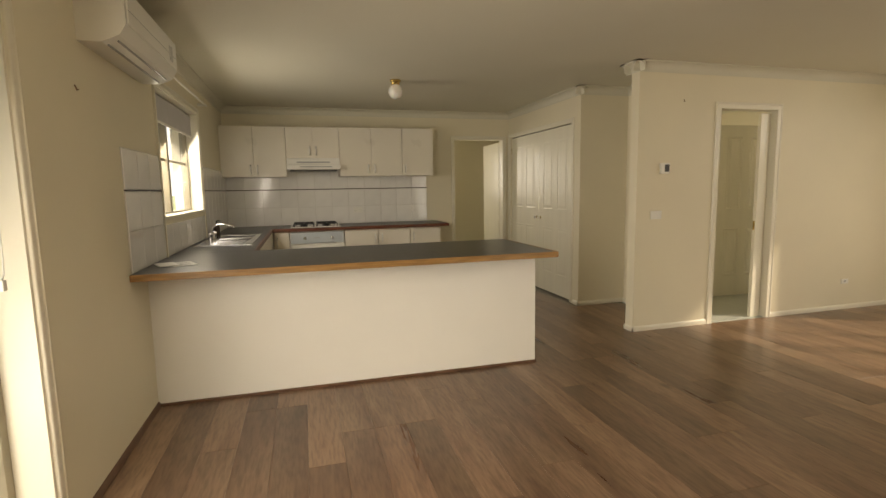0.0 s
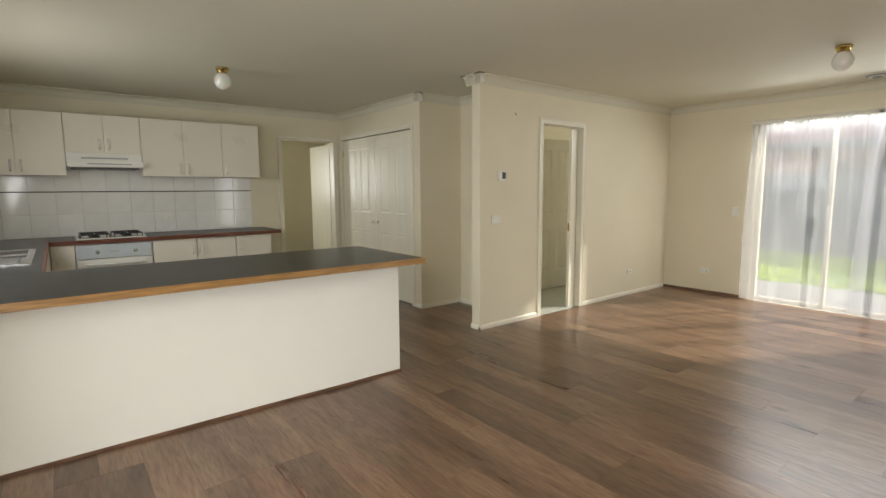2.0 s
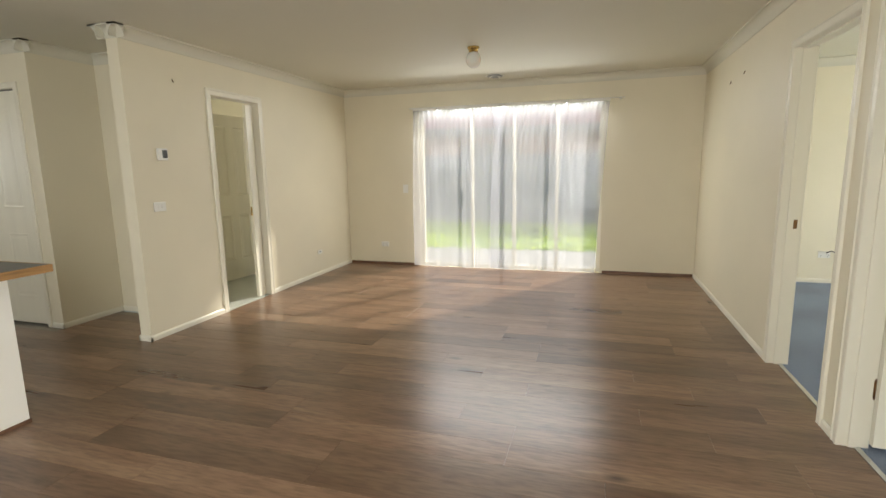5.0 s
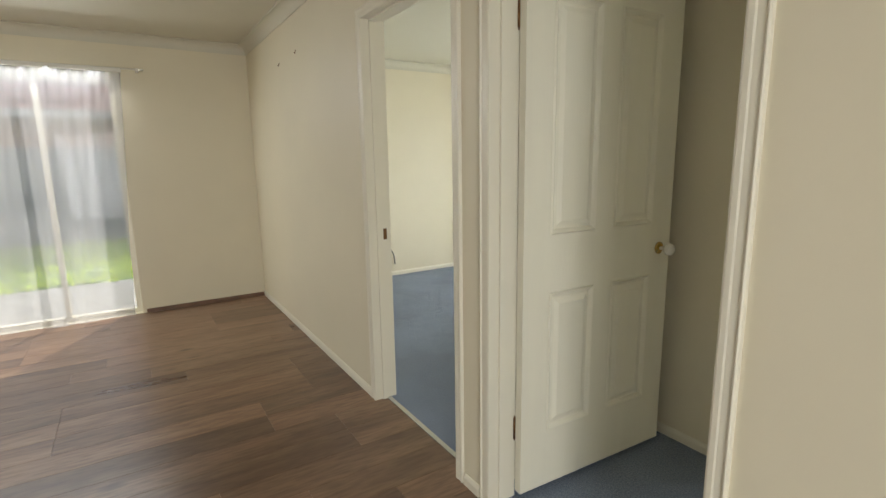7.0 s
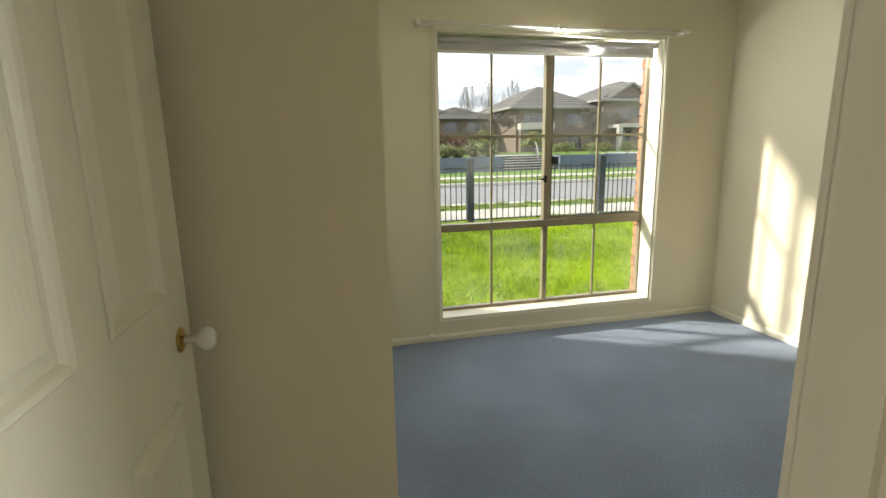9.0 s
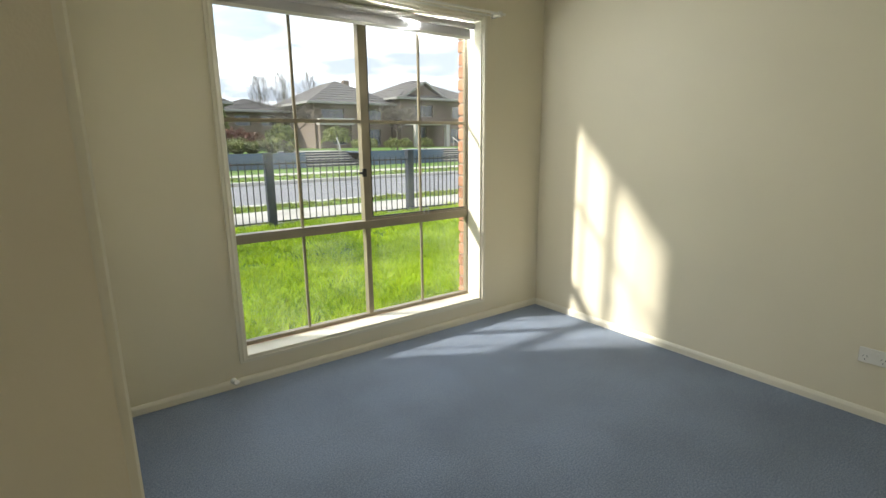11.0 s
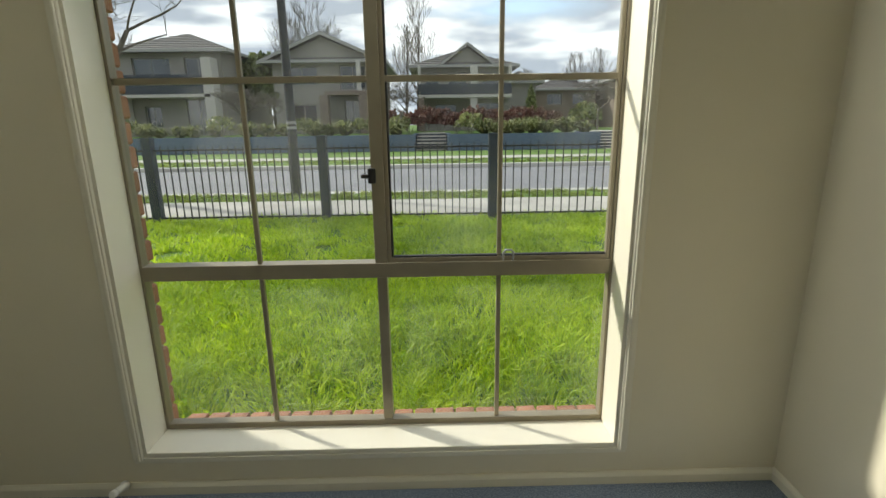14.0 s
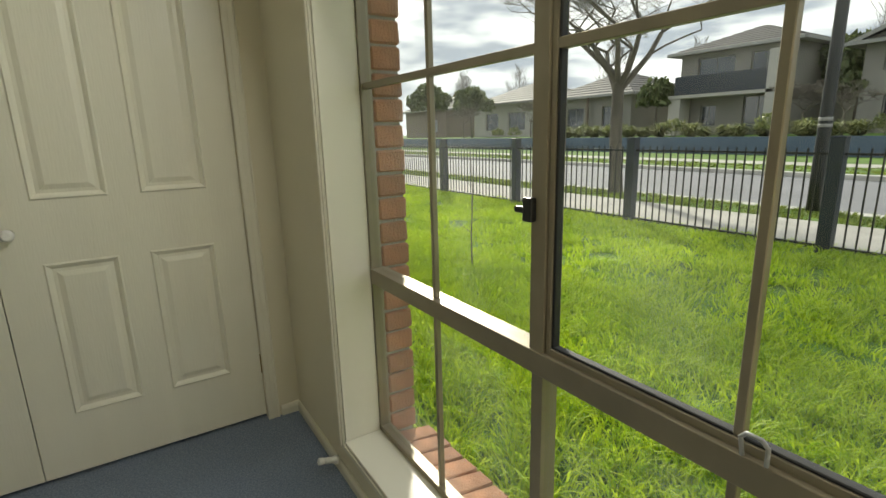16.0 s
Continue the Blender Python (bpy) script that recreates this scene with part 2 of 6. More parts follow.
def plank_material():
    m = bpy.data.materials.new("oak_laminate_plank")
    m.use_nodes = True
    N, L = m.node_tree.nodes, m.node_tree.links
    b = N["Principled BSDF"]
    tc, oi, mp, add = N.new("ShaderNodeTexCoord"), N.new("ShaderNodeObjectInfo"), N.new("ShaderNodeMapping"), N.new("ShaderNodeVectorMath")
    mul = N.new("ShaderNodeMath")
    mul.operation, mul.inputs[1].default_value = "MULTIPLY", 37.0
    add.operation = "ADD"
    L.new(oi.outputs["Random"], mul.inputs[0])
    L.new(tc.outputs["Object"], add.inputs[0])
    L.new(mul.outputs["Value"], add.inputs[1])
    mp.inputs["Scale"].default_value = (1, 0.13, 1)
    L.new(add.outputs["Vector"], mp.inputs["Vector"])
    n1, n2, n3 = (N.new("ShaderNodeTexNoise") for _ in range(3))
    for n, sc, de, di in ((n1, 7, 6, 0.6), (n2, 70, 5, 0.2), (n3, 2.2, 4, 0.3)):
        n.inputs["Scale"].default_value, n.inputs["Detail"].default_value, n.inputs["Distortion"].default_value = sc, de, di
        L.new(mp.outputs["Vector"], n.inputs["Vector"])
    r1 = N.new("ShaderNodeValToRGB")
    e = r1.color_ramp.elements
    e[0].position, e[0].color = 0.30, (0.135, 0.075, 0.046, 1)
    e[1].position, e[1].color = 0.70, (0.255, 0.166, 0.106, 1)
    k = e.new(0.5)
    k.color = (0.198, 0.120, 0.076, 1)
    L.new(n1.outputs["Fac"], r1.inputs["Fac"])
    r2 = N.new("ShaderNodeValToRGB")
    r2.color_ramp.elements[0].position, r2.color_ramp.elements[1].position = 0.3, 0.6
    r2.color_ramp.elements[0].color, r2.color_ramp.elements[1].color = (0.68, 0.65, 0.63, 1), (1.12, 1.11, 1.10, 1)
    L.new(n2.outputs["Fac"], r2.inputs["Fac"])
    mx = N.new("ShaderNodeMix")
    mx.data_type, mx.blend_type = "RGBA", "MULTIPLY"
    mx.inputs["Factor"].default_value = 0.9
    L.new(r1.outputs["Color"], mx.inputs["A"])
    L.new(r2.outputs["Color"], mx.inputs["B"])
    # knots
    v, vr, vm, mp2 = N.new("ShaderNodeTexVoronoi"), N.new("ShaderNodeValToRGB"), N.new("ShaderNodeMix"), N.new("ShaderNodeMapping")
    mp2.inputs["Scale"].default_value = (1.0, 0.5, 1)
    L.new(add.outputs["Vector"], mp2.inputs["Vector"])
    L.new(mp2.outputs["Vector"], v.inputs["Vector"])
    v.inputs["Scale"].default_value = 3.6
    vr.color_ramp.elements[0].position, vr.color_ramp.elements[0].color = 0.025, (0.10, 0.07, 0.06, 1)
    vr.color_ramp.elements[1].position, vr.color_ramp.elements[1].color = 0.13, (1, 1, 1, 1)
    L.new(v.outputs["Distance"], vr.inputs["Fac"])
    vm.data_type, vm.blend_type = "RGBA", "MULTIPLY"
    vm.inputs["Factor"].default_value = 0.75
    L.new(mx.outputs["Result"], vm.inputs["A"])
    L.new(vr.outputs["Color"], vm.inputs["B"])
    hs, mr = N.new("ShaderNodeHueSaturation"), N.new("ShaderNodeMapRange")
    mr.inputs["To Min"].default_value, mr.inputs["To Max"].default_value = 0.70, 1.26
    L.new(oi.outputs["Random"], mr.inputs["Value"])
    L.new(mr.outputs["Result"], hs.inputs["Value"])
    L.new(vm.outputs["Result"], hs.inputs["Color"])
    L.new(hs.outputs["Color"], b.inputs["Base Color"])
    rr = N.new("ShaderNodeMapRange")
    rr.inputs["To Min"].default_value, rr.inputs["To Max"].default_value = 0.25, 0.33
    L.new(n1.outputs["Fac"], rr.inputs["Value"])
    L.new(rr.outputs["Result"], b.inputs["Roughness"])
    bp = N.new("ShaderNodeBump")
    bp.inputs["Strength"].default_value, bp.inputs["Distance"].default_value = 0.10, 0.002
    L.new(n2.outputs["Fac"], bp.inputs["Height"])
    L.new(bp.outputs["Normal"], b.inputs["Normal"])
    return m


PLANK = plank_material()


def glass_material(name, tint=(0.96, 0.98, 0.97), dust=0.0):
    m = bpy.data.materials.new(name)
    m.use_nodes = True
    N, L = m.node_tree.nodes, m.node_tree.links
    N.remove(N["Principled BSDF"])
    out = N["Material Output"]
    g, t, f, mx = N.new("ShaderNodeBsdfGlossy"), N.new("ShaderNodeBsdfTransparent"), N.new("ShaderNodeLayerWeight"), N.new("ShaderNodeMixShader")
    pw, ma = N.new("ShaderNodeMath"), N.new("ShaderNodeMath")
    pw.operation, pw.inputs[1].default_value = "POWER", 4.5
    ma.operation, ma.inputs[1].default_value, ma.inputs[2].default_value = "MULTIPLY_ADD", 0.85, 0.05
    g.inputs["Roughness"].default_value = 0.02
    t.inputs["Color"].default_value = (*tint, 1)
    f.inputs["Blend"].default_value = 0.5
    L.new(f.outputs["Facing"], pw.inputs[0])
    L.new(pw.outputs["Value"], ma.inputs[0])
    L.new(ma.outputs["Value"], mx.inputs["Fac"])
    L.new(t.outputs["BSDF"], mx.inputs[1])
    L.new(g.outputs["BSDF"], mx.inputs[2])
    last = mx.outputs["Shader"]
    if dust:
        d, m2, n, r, tc = N.new("ShaderNodeBsdfTranslucent"), N.new("ShaderNodeMixShader"), N.new("ShaderNodeTexNoise"), N.new("ShaderNodeMapRange"), N.new("ShaderNodeTexCoord")
        d.inputs["Color"].default_value = (0.8, 0.8, 0.8, 1)
        n.inputs["Scale"].default_value, n.inputs["Detail"].default_value = 2.5, 8
        r.inputs["From Min"].default_value, r.inputs["From Max"].default_value = 0.4, 0.75
        r.inputs["To Max"].default_value = dust
        L.new(tc.outputs["Object"], n.inputs["Vector"])
        L.new(n.outputs["Fac"], r.inputs["Value"])
        L.new(r.outputs["Result"], m2.inputs["Fac"])
        L.new(last, m2.inputs[1])
        L.new(d.outputs["BSDF"], m2.inputs[2])
        last = m2.outputs["Shader"]
    L.new(last, out.inputs["Surface"])
    return m


GLASS = glass_material("window_glass", dust=0.11)


def sheer_material():
    m = bpy.data.materials.new("white_sheer_voile")
    m.use_nodes = True
    N, L = m.node_tree.nodes, m.node_tree.links
    N.remove(N["Principled BSDF"])
    out = N["Material Output"]
    tr, tl, df, a, b2 = (N.new(k) for k in ("ShaderNodeBsdfTransparent", "ShaderNodeBsdfTranslucent", "ShaderNodeBsdfDiffuse", "ShaderNodeMixShader", "ShaderNodeMixShader"))
    tl.inputs["Color"].default_value = df.inputs["Color"].default_value = (0.66, 0.67, 0.72, 1)
    tr.inputs["Color"].default_value = (0.92, 0.92, 0.94, 1)
    a.inputs["Fac"].default_value = 0.55
    L.new(tl.outputs["BSDF"], a.inputs[1])
    L.new(df.outputs["BSDF"], a.inputs[2])
    n, tc, mp, mr = N.new("ShaderNodeTexNoise"), N.new("ShaderNodeTexCoord"), N.new("ShaderNodeMapping"), N.new("ShaderNodeMapRange")
    mp.inputs["Scale"].default_value = (1, 4, 0.2)
    n.inputs["Scale"].default_value, n.inputs["Detail"].default_value = 2.0, 4
    mr.inputs["To Min"].default_value, mr.inputs["To Max"].default_value = 0.57, 0.64
    L.new(tc.outputs["Object"], mp.inputs["Vector"])
    L.new(mp.outputs["Vector"], n.inputs["Vector"])
    L.new(n.outputs["Fac"], mr.inputs["Value"])
    L.new(mr.outputs["Result"], b2.inputs["Fac"])
    L.new(a.outputs["Shader"], b2.inputs[1])
    L.new(tr.outputs["BSDF"], b2.inputs[2])
    L.new(b2.outputs["Shader"], out.inputs["Surface"])
    return m


SHEER = sheer_material()
OPAL = mat("opal_glass", (0.78, 0.77, 0.72), 0.15, vary=0.03, scale=10, coat=0.5)
OPAL.node_tree.nodes["Principled BSDF"].inputs["Subsurface Weight"].default_value = 0.2

# ---- builders ----
def part(name, bm, material, parent=None, label="", kind=""):
    """One mesh object out of a bmesh, in the space of its parent."""
    me = bpy.data.meshes.new(name)
    bm.to_mesh(me)
    bm.free()
    me.materials.append(material)
    ob = new(name, me)
    ob.parent = parent
    return tagged(ob, label, kind=kind)


def thing(name, at, label, category, group="", rz=0):
    ob = new(name)
    ob.matrix_world = pose(*at, 0, 0, rz)
    return tagged(ob, label, category, group)


def box(x0, x1, y0, y1, z0, z1, bevel=0.0, bm=None, seg=2):
    """A box, with rounded edges if bevel is given; added to bm."""
    one = bmesh.new()
    bmesh.ops.create_cube(one, size=1)
    for v in one.verts:
        v.co = ((x0 + x1) / 2 + v.co.x * abs(x1 - x0), (y0 + y1) / 2 + v.co.y * abs(y1 - y0), (z0 + z1) / 2 + v.co.z * abs(z1 - z0))
    if bevel:
        bmesh.ops.bevel(one, geom=one.edges[:], offset=bevel, segments=seg, affect="EDGES", profile=0.5)
    if bm is None:
        return one
    return merge(bm, one)


def merge(bm, other, m=None):
    me = bpy.data.meshes.new("tmp")
    if m is not None:
        other.transform(m)
    other.to_mesh(me)
    other.free()
    bm.from_mesh(me)
    bpy.data.meshes.remove(me)
    return bm


def turned(profile, seg=24, bm=None, m=None):
    """A solid of revolution round z from (radius, height) pairs."""
    one = bmesh.new()
    rings = []
    for r, z in profile:
        rings.append([one.verts.new((max(r, 1e-4) * math.cos(2 * math.pi * i / seg), max(r, 1e-4) * math.sin(2 * math.pi * i / seg), z)) for i in range(seg)])
    for a, b in zip(rings, rings[1:]):
        for i in range(seg):
            f = one.faces.new((a[i], a[(i + 1) % seg], b[(i + 1) % seg], b[i]))
            f.smooth = True
    one.faces.new(rings[0][::-1])
    one.faces.new(rings[-1])
    bmesh.ops.recalc_face_normals(one, faces=one.faces[:])
    if m is not None:
        one.transform(m)
    return one if bm is None else merge(bm, one)


def tube(points, radius, seg=8, bm=None):
    """A round bar along points; radius a number or one for each point."""
    one = bmesh.new()
    pts = [Vector(p) for p in points]
    rad = radius if isinstance(radius, (list, tuple)) else [radius] * len(pts)
    rings = []
    for i, p in enumerate(pts):
        d = (pts[min(i + 1, len(pts) - 1)] - pts[max(i - 1, 0)]).normalized()
        side = d.orthogonal().normalized() if i == 0 else (side - d * side.dot(d)).normalized()
        up = d.cross(side)
        rings.append([one.verts.new(p + (side * math.cos(2 * math.pi * k / seg) + up * math.sin(2 * math.pi * k / seg)) * rad[i]) for k in range(seg)])
    for a, b in zip(rings, rings[1:]):
        for k in range(seg):
            one.faces.new((a[k], a[(k + 1) % seg], b[(k + 1) % seg], b[k])).smooth = True
    one.faces.new(rings[0][::-1])
    one.faces.new(rings[-1])
    return one if bm is None else merge(bm, one)


def prism(profile, axis, a, b, bm=None):
    """A profile of (across, z) pairs drawn along x or y from a to b."""
    one = bmesh.new()
    ends = []
    for s in (a, b):
        ends.append([one.verts.new((s, u, z) if axis == "x" else (u, s, z)) for u, z in profile])
    n = len(profile)
    for i in range(n):
        one.faces.new((ends[0][i], ends[0][(i + 1) % n], ends[1][(i + 1) % n], ends[1][i]))
    one.faces.new(ends[0])
    one.faces.new(ends[1][::-1])
    bmesh.ops.recalc_face_normals(one, faces=one.faces[:])
    return one if bm is None else merge(bm, one)


def wall(name, axis, a0, a1, w0, w1, z0, z1, holes=(), material=None, label=""):
    """A wall along x or y from a0 to a1, its faces at w0 and w1, with holes (from, to, bottom, top) right through it."""
    us = sorted({a0, a1, *[h[0] for h in holes], *[h[1] for h in holes]})
    zs = sorted({z0, z1, *[h[2] for h in holes], *[h[3] for h in holes]})
    solid = {(i, k): not any(h[0] <= (us[i] + us[i + 1]) / 2 <= h[1] and h[2] <= (zs[k] + zs[k + 1]) / 2 <= h[3] for h in holes)
             for i in range(len(us) - 1) for k in range(len(zs) - 1)}
    bm = bmesh.new()

    def quad(*c):
        bm.faces.new([bm.verts.new((u, w, z) if axis == "x" else (w, u, z)) for u, w, z in c])
    for (i, k), s in solid.items():
        if not s:
            continue
        u0, u1, q0, q1 = us[i], us[i + 1], zs[k], zs[k + 1]
        for w in (w0, w1):
            quad((u0, w, q0), (u1, w, q0), (u1, w, q1), (u0, w, q1))
        for di, u in ((-1, u0), (1, u1)):
            if not solid.get((i + di, k)):
                quad((u, w0, q0), (u, w1, q0), (u, w1, q1), (u, w0, q1))
        for dk, z in ((-1, q0), (1, q1)):
            if not solid.get((i, k + dk)):
                quad((u0, w0, z), (u1, w0, z), (u1, w1, z), (u0, w1, z))
    bmesh.ops.remove_doubles(bm, verts=bm.verts[:], dist=1e-5)
    bmesh.ops.recalc_face_normals(bm, faces=bm.faces[:])
    return tagged(part(name, bm, material or WALL), label, kind="structure")


def structure(name, bm, material, label=""):
    return tagged(part(name, bm, material), label, kind="structure")


def raised_panel(bm, u0, u1, z0, z1, face, out, axis="y", relief=1.0):
    """A moulded raised panel standing in a sunk groove on a door face; face is the plane, out the side (+1 or -1)."""
    def quad(c):
        bm.faces.new([bm.verts.new((u, w, z) if axis == "y" else (w, u, z)) for u, w, z in c])
    steps = [(0.0, 0.0005), (0.006, 0.006), (0.014, 0.001), (0.022, -0.007), (0.034, -0.006), (0.052, 0.002)]
    rings = [(u0 + d, u1 - d, z0 + d, z1 - d, face + out * h * relief) for d, h in steps]
    for (a0, a1, b0, b1, w), (c0, c1, d0, d1, q) in zip(rings, rings[1:]):
        quad([(a0, w, b0), (a1, w, b0), (c1, q, d0), (c0, q, d0)])
        quad([(a1, w, b0), (a1, w, b1), (c1, q, d1), (c1, q, d0)])
        quad([(a1, w, b1), (a0, w, b1), (c0, q, d1), (c1, q, d1)])
        quad([(a0, w, b1), (a0, w, b0), (c0, q, d0), (c0, q, d1)])
    a0, a1, b0, b1, w = rings[-1]
    quad([(a0, w, b0), (a1, w, b0), (a1, w, b1), (a0, w, b1)])


def panel_leaf(width, height, thick=0.035, sides=(1, -1), relief=1.0):
    """A four-panel moulded door leaf from x=0 to width; its faces at y=0 and y=-thick. Panels sunk by real relief."""
    m, c = 0.125 if width > 0.6 else 0.085, 0.10 if width > 0.6 else 0.07
    cols = [(m, width / 2 - c / 2), (width / 2 + c / 2, width - m)]
    rows = [(0.24, height * 0.405), (height * 0.515, height - 0.13)]
    us = [0, cols[0][0], cols[0][1], cols[1][0], cols[1][1], width]
    zs = [0, rows[0][0], rows[0][1], rows[1][0], rows[1][1], height]
    bm = bmesh.new()
    for out in (1, -1):
        w = 0 if out == 1 else -thick
        for i in range(5):
            for k in range(5):
                if out in sides and i in (1, 3) and k in (1, 3):
                    raised_panel(bm, us[i], us[i + 1], zs[k], zs[k + 1], w, out, relief=relief)
                else:
                    bm.faces.new([bm.verts.new(p) for p in ((us[i], w, zs[k]), (us[i + 1], w, zs[k]), (us[i + 1], w, zs[k + 1]), (us[i], w, zs[k + 1]))])
    for x in (0, width):
        bm.faces.new([bm.verts.new(p) for p in ((x, 0, 0), (x, -thick, 0), (x, -thick, height), (x, 0, height))])
    for z in (0, height):
        bm.faces.new([bm.verts.new(p) for p in ((0, 0, z), (width, 0, z), (width, -thick, z), (0, -thick, z))])
    bmesh.ops.remove_doubles(bm, verts=bm.verts[:], dist=1e-5)
    bmesh.ops.recalc_face_normals(bm, faces=bm.faces[:])
    return bm


def knob(parent, x, y, z, out, mat_ball=PORC, mat_rose=BRASS):
    """A round door knob on its rose, standing out along y by the sign of out."""
    r = Matrix.Translation((x, y, z)) @ Matrix.Rotation(radians(-90 * out), 4, "X")
    k = part("knob", turned([(0.009, 0.006), (0.009, 0.030), (0.016, 0.036), (0.025, 0.046), (0.027, 0.056), (0.022, 0.067), (0.010, 0.073)], 24, m=r), mat_ball, parent, "glossy white porcelain knob")
    part("rose", turned([(0.027, 0.0), (0.027, 0.003), (0.022, 0.006), (0.012, 0.010)], 24, m=r), mat_rose, parent, "round brass rose plate")
    return k


def hinge(parent, x, y, z):
    bm = tube([(x, y, z - 0.045), (x, y, z + 0.045)], 0.007, 10)
    box(x - 0.002, x + 0.026, y - 0.004, y - 0.001, z - 0.045, z + 0.045, bm=bm)
    tube([(x, y, z - 0.053), (x, y, z - 0.046)], 0.004, 8, bm)
    tube([(x, y, z + 0.046), (x, y, z + 0.053)], 0.004, 8, bm)
    return part("hinge", bm, BRONZE, parent, "bronze butt hinge")

# ---- structure ----
H, FLOOR = 2.42, 0.0
HEAD = 2.04
DOOR_A, DOOR_B, DOOR_T, DOOR_K = (3.74, 4.56), (2.69, 3.51), (4.715, 5.38), (3.06, 3.80)
WIN_S, WIN_A, WIN_K, SLIDE_W, SLIDE_E = (0.71, 2.37, 0.15, 2.06), (4.9, 6.56, 0.15, 2.06), (4.60, 6.03, 1.17, 2.10), (1.00, 2.80, 0.0, 2.08), (1.08, 3.47, 0.0, 2.06)

wall("wall_west", "y", -0.05, 7.72, -0.24, 0.0, -0.1, H, [SLIDE_W, WIN_K], label="cream painted plaster wall with a glazed door and a kitchen window")
wall("wall_bedroom_west", "y", -3.19, -0.05, -0.24, 0.13, -0.1, H, label="cream painted plaster wall of the bedroom")
wall("wall_kitchen", "x", 0.0, 4.6, 7.6, 7.72, 0, H, [(DOOR_K[0] - 0.018, DOOR_K[1] + 0.018, 0, HEAD + 0.018)], label="cream painted plaster wall behind the kitchen")
wall("wall_pantry_front", "y", 5.62, 7.6, 3.90, 3.99, 0, H, [(5.80, 7.53, 0, 2.06)], label="cream plaster wall around the pantry doors")
wall("wall_pantry_side", "x", 3.99, 4.49, 5.62, 5.71, 0, H, label="cream plaster side wall of the pantry")
wall("wall_nook", "y", 4.66, 7.6, 4.49, 4.60, 0, H, label="cream plaster wall at the end of the nook")
wall("wall_thermostat", "x", 3.83, 7.29, 4.55, 4.66, 0, H, [(DOOR_T[0] - 0.018, DOOR_T[1] + 0.018, 0, HEAD + 0.018)], label="cream plaster wall with a bathroom doorway")
wall("wall_east", "y", -3.19, 8.2, 7.29, 7.53, -0.1, H, [SLIDE_E], label="cream plaster wall with the glazed sliding door")
wall("wall_bedrooms", "x", 0.0, 7.29, -0.11, 0.0, 0, H, [(d[0] - 0.018, d[1] + 0.018, 0, HEAD + 0.018) for d in (DOOR_A, DOOR_B)], label="cream plaster wall with two bedroom doorways")
wall("wall_between_bedrooms", "y", -2.985, -0.11, 3.60, 3.70, 0, H, label="cream plaster wall between the bedrooms")
wall("wall_robe_end", "x", 2.965, 3.60, -1.124, -1.034, 0, H, label="cream plaster end wall of the built-in wardrobe")
wall("wall_robe_front", "y", -2.985, -1.124, 2.965, 3.055, 0, H, [(-2.84, -1.22, 0, 2.06)], label="cream plaster wall around the wardrobe doors")
wall("wall_south", "x", 0.13, 7.29, -3.15, -2.985, -0.1, H, [WIN_S, WIN_A], label="cream plaster wall with the bedroom windows")
wall("wall_laundry", "x", 4.6, 7.29, 7.5, 7.6, 0, H, label="cream plaster far wall of the wet area")
wall("wall_laundry_side", "y", 4.66, 7.5, 6.75, 6.85, 0, H, label="cream plaster side wall of the wet area")
wall("wall_back_hall_west", "y", 7.72, 9.6, 2.2, 2.3, 0, H, label="cream plaster wall of the back hall")
wall("wall_back_hall_east", "y", 7.72, 9.6, 4.6, 4.7, 0, H, label="cream plaster wall of the back hall")
wall("wall_back_hall_end", "x", 2.2, 4.7, 9.6, 9.7, 0, H, [(2.5, 3.0, 1.2, 2.0)], label="cream plaster end wall of the back hall")
structure("ceiling", box(-0.24, 7.53, -3.19, 9.7, H, H + 0.1), CEIL, "flat off-white painted ceiling")
structure("floor_slab", box(-0.24, 7.53, -3.3, 9.7, -0.20, -0.0175), CONC, "concrete slab under the floors")


def cornices():
    k, d = 12, 0.075
    # runs: axis, from, to, wall face, side into the room
    runs = [("y", -0.0, 7.6, 0.0, 1), ("x", 0, 3.9, 7.6, -1), ("y", 5.62 - d, 7.6, 3.90, -1), ("x", 3.9 - d, 4.49, 5.62, -1), ("y", 4.66, 5.62, 4.49, -1),
            ("x", 3.83 - d, 4.49, 4.66, 1), ("y", 4.55 - d, 4.66 + d, 3.83, -1), ("x", 3.83 - d, 7.29, 4.55, -1), ("y", 0, 4.55, 7.29, -1), ("x", 0, 7.29, 0.0, 1),
            ("x", 0.13, 3.6, -0.11, -1), ("y", -2.985, -0.11, 0.13, 1), ("x", 0.13, 2.965, -2.985, 1), ("y", -2.985, -1.034 + d, 2.965, -1), ("x", 2.965 - d, 3.6, -1.034, 1),
            ("y", -1.034, -0.11, 3.6, -1), ("x", 3.7, 7.29, -0.11, -1), ("y", -2.985, -0.11, 3.7, 1), ("x", 3.7, 7.29, -2.985, 1), ("y", -2.985, -0.11, 7.29, -1),
            ("x", 4.6, 6.75, 4.66, 1), ("y", 4.66, 7.5, 6.75, -1), ("x", 4.6, 6.75, 7.5, -1)]
    for n, (ax, a, b, w, s) in enumerate(runs):
        lip = [(0.0, H - d - 0.012), (0.007, H - d - 0.012), (0.007, H - d - 0.003)]
        curve = [(0.007 + (d - 0.014) * (1 - math.cos(math.pi / 2 * i / k)), H - d - 0.003 + (d - 0.010) * math.sin(math.pi / 2 * i / k)) for i in range(1, k + 1)]
        tip = [(d, H - 0.013), (d, H - 0.001), (0.0, H - 0.001)]
        pts = [(w + s * u, z) for u, z in lip + curve + tip]
        ob = structure("cornice", prism(pts, ax, a, b), CEIL, "off-white coved plaster cornice")
        for p in ob.data.polygons:
            p.use_smooth = False


cornices()


SCOTIA = mat("dark_brown_scotia", (0.15, 0.075, 0.042), 0.45, vary=0.25, scale=9)


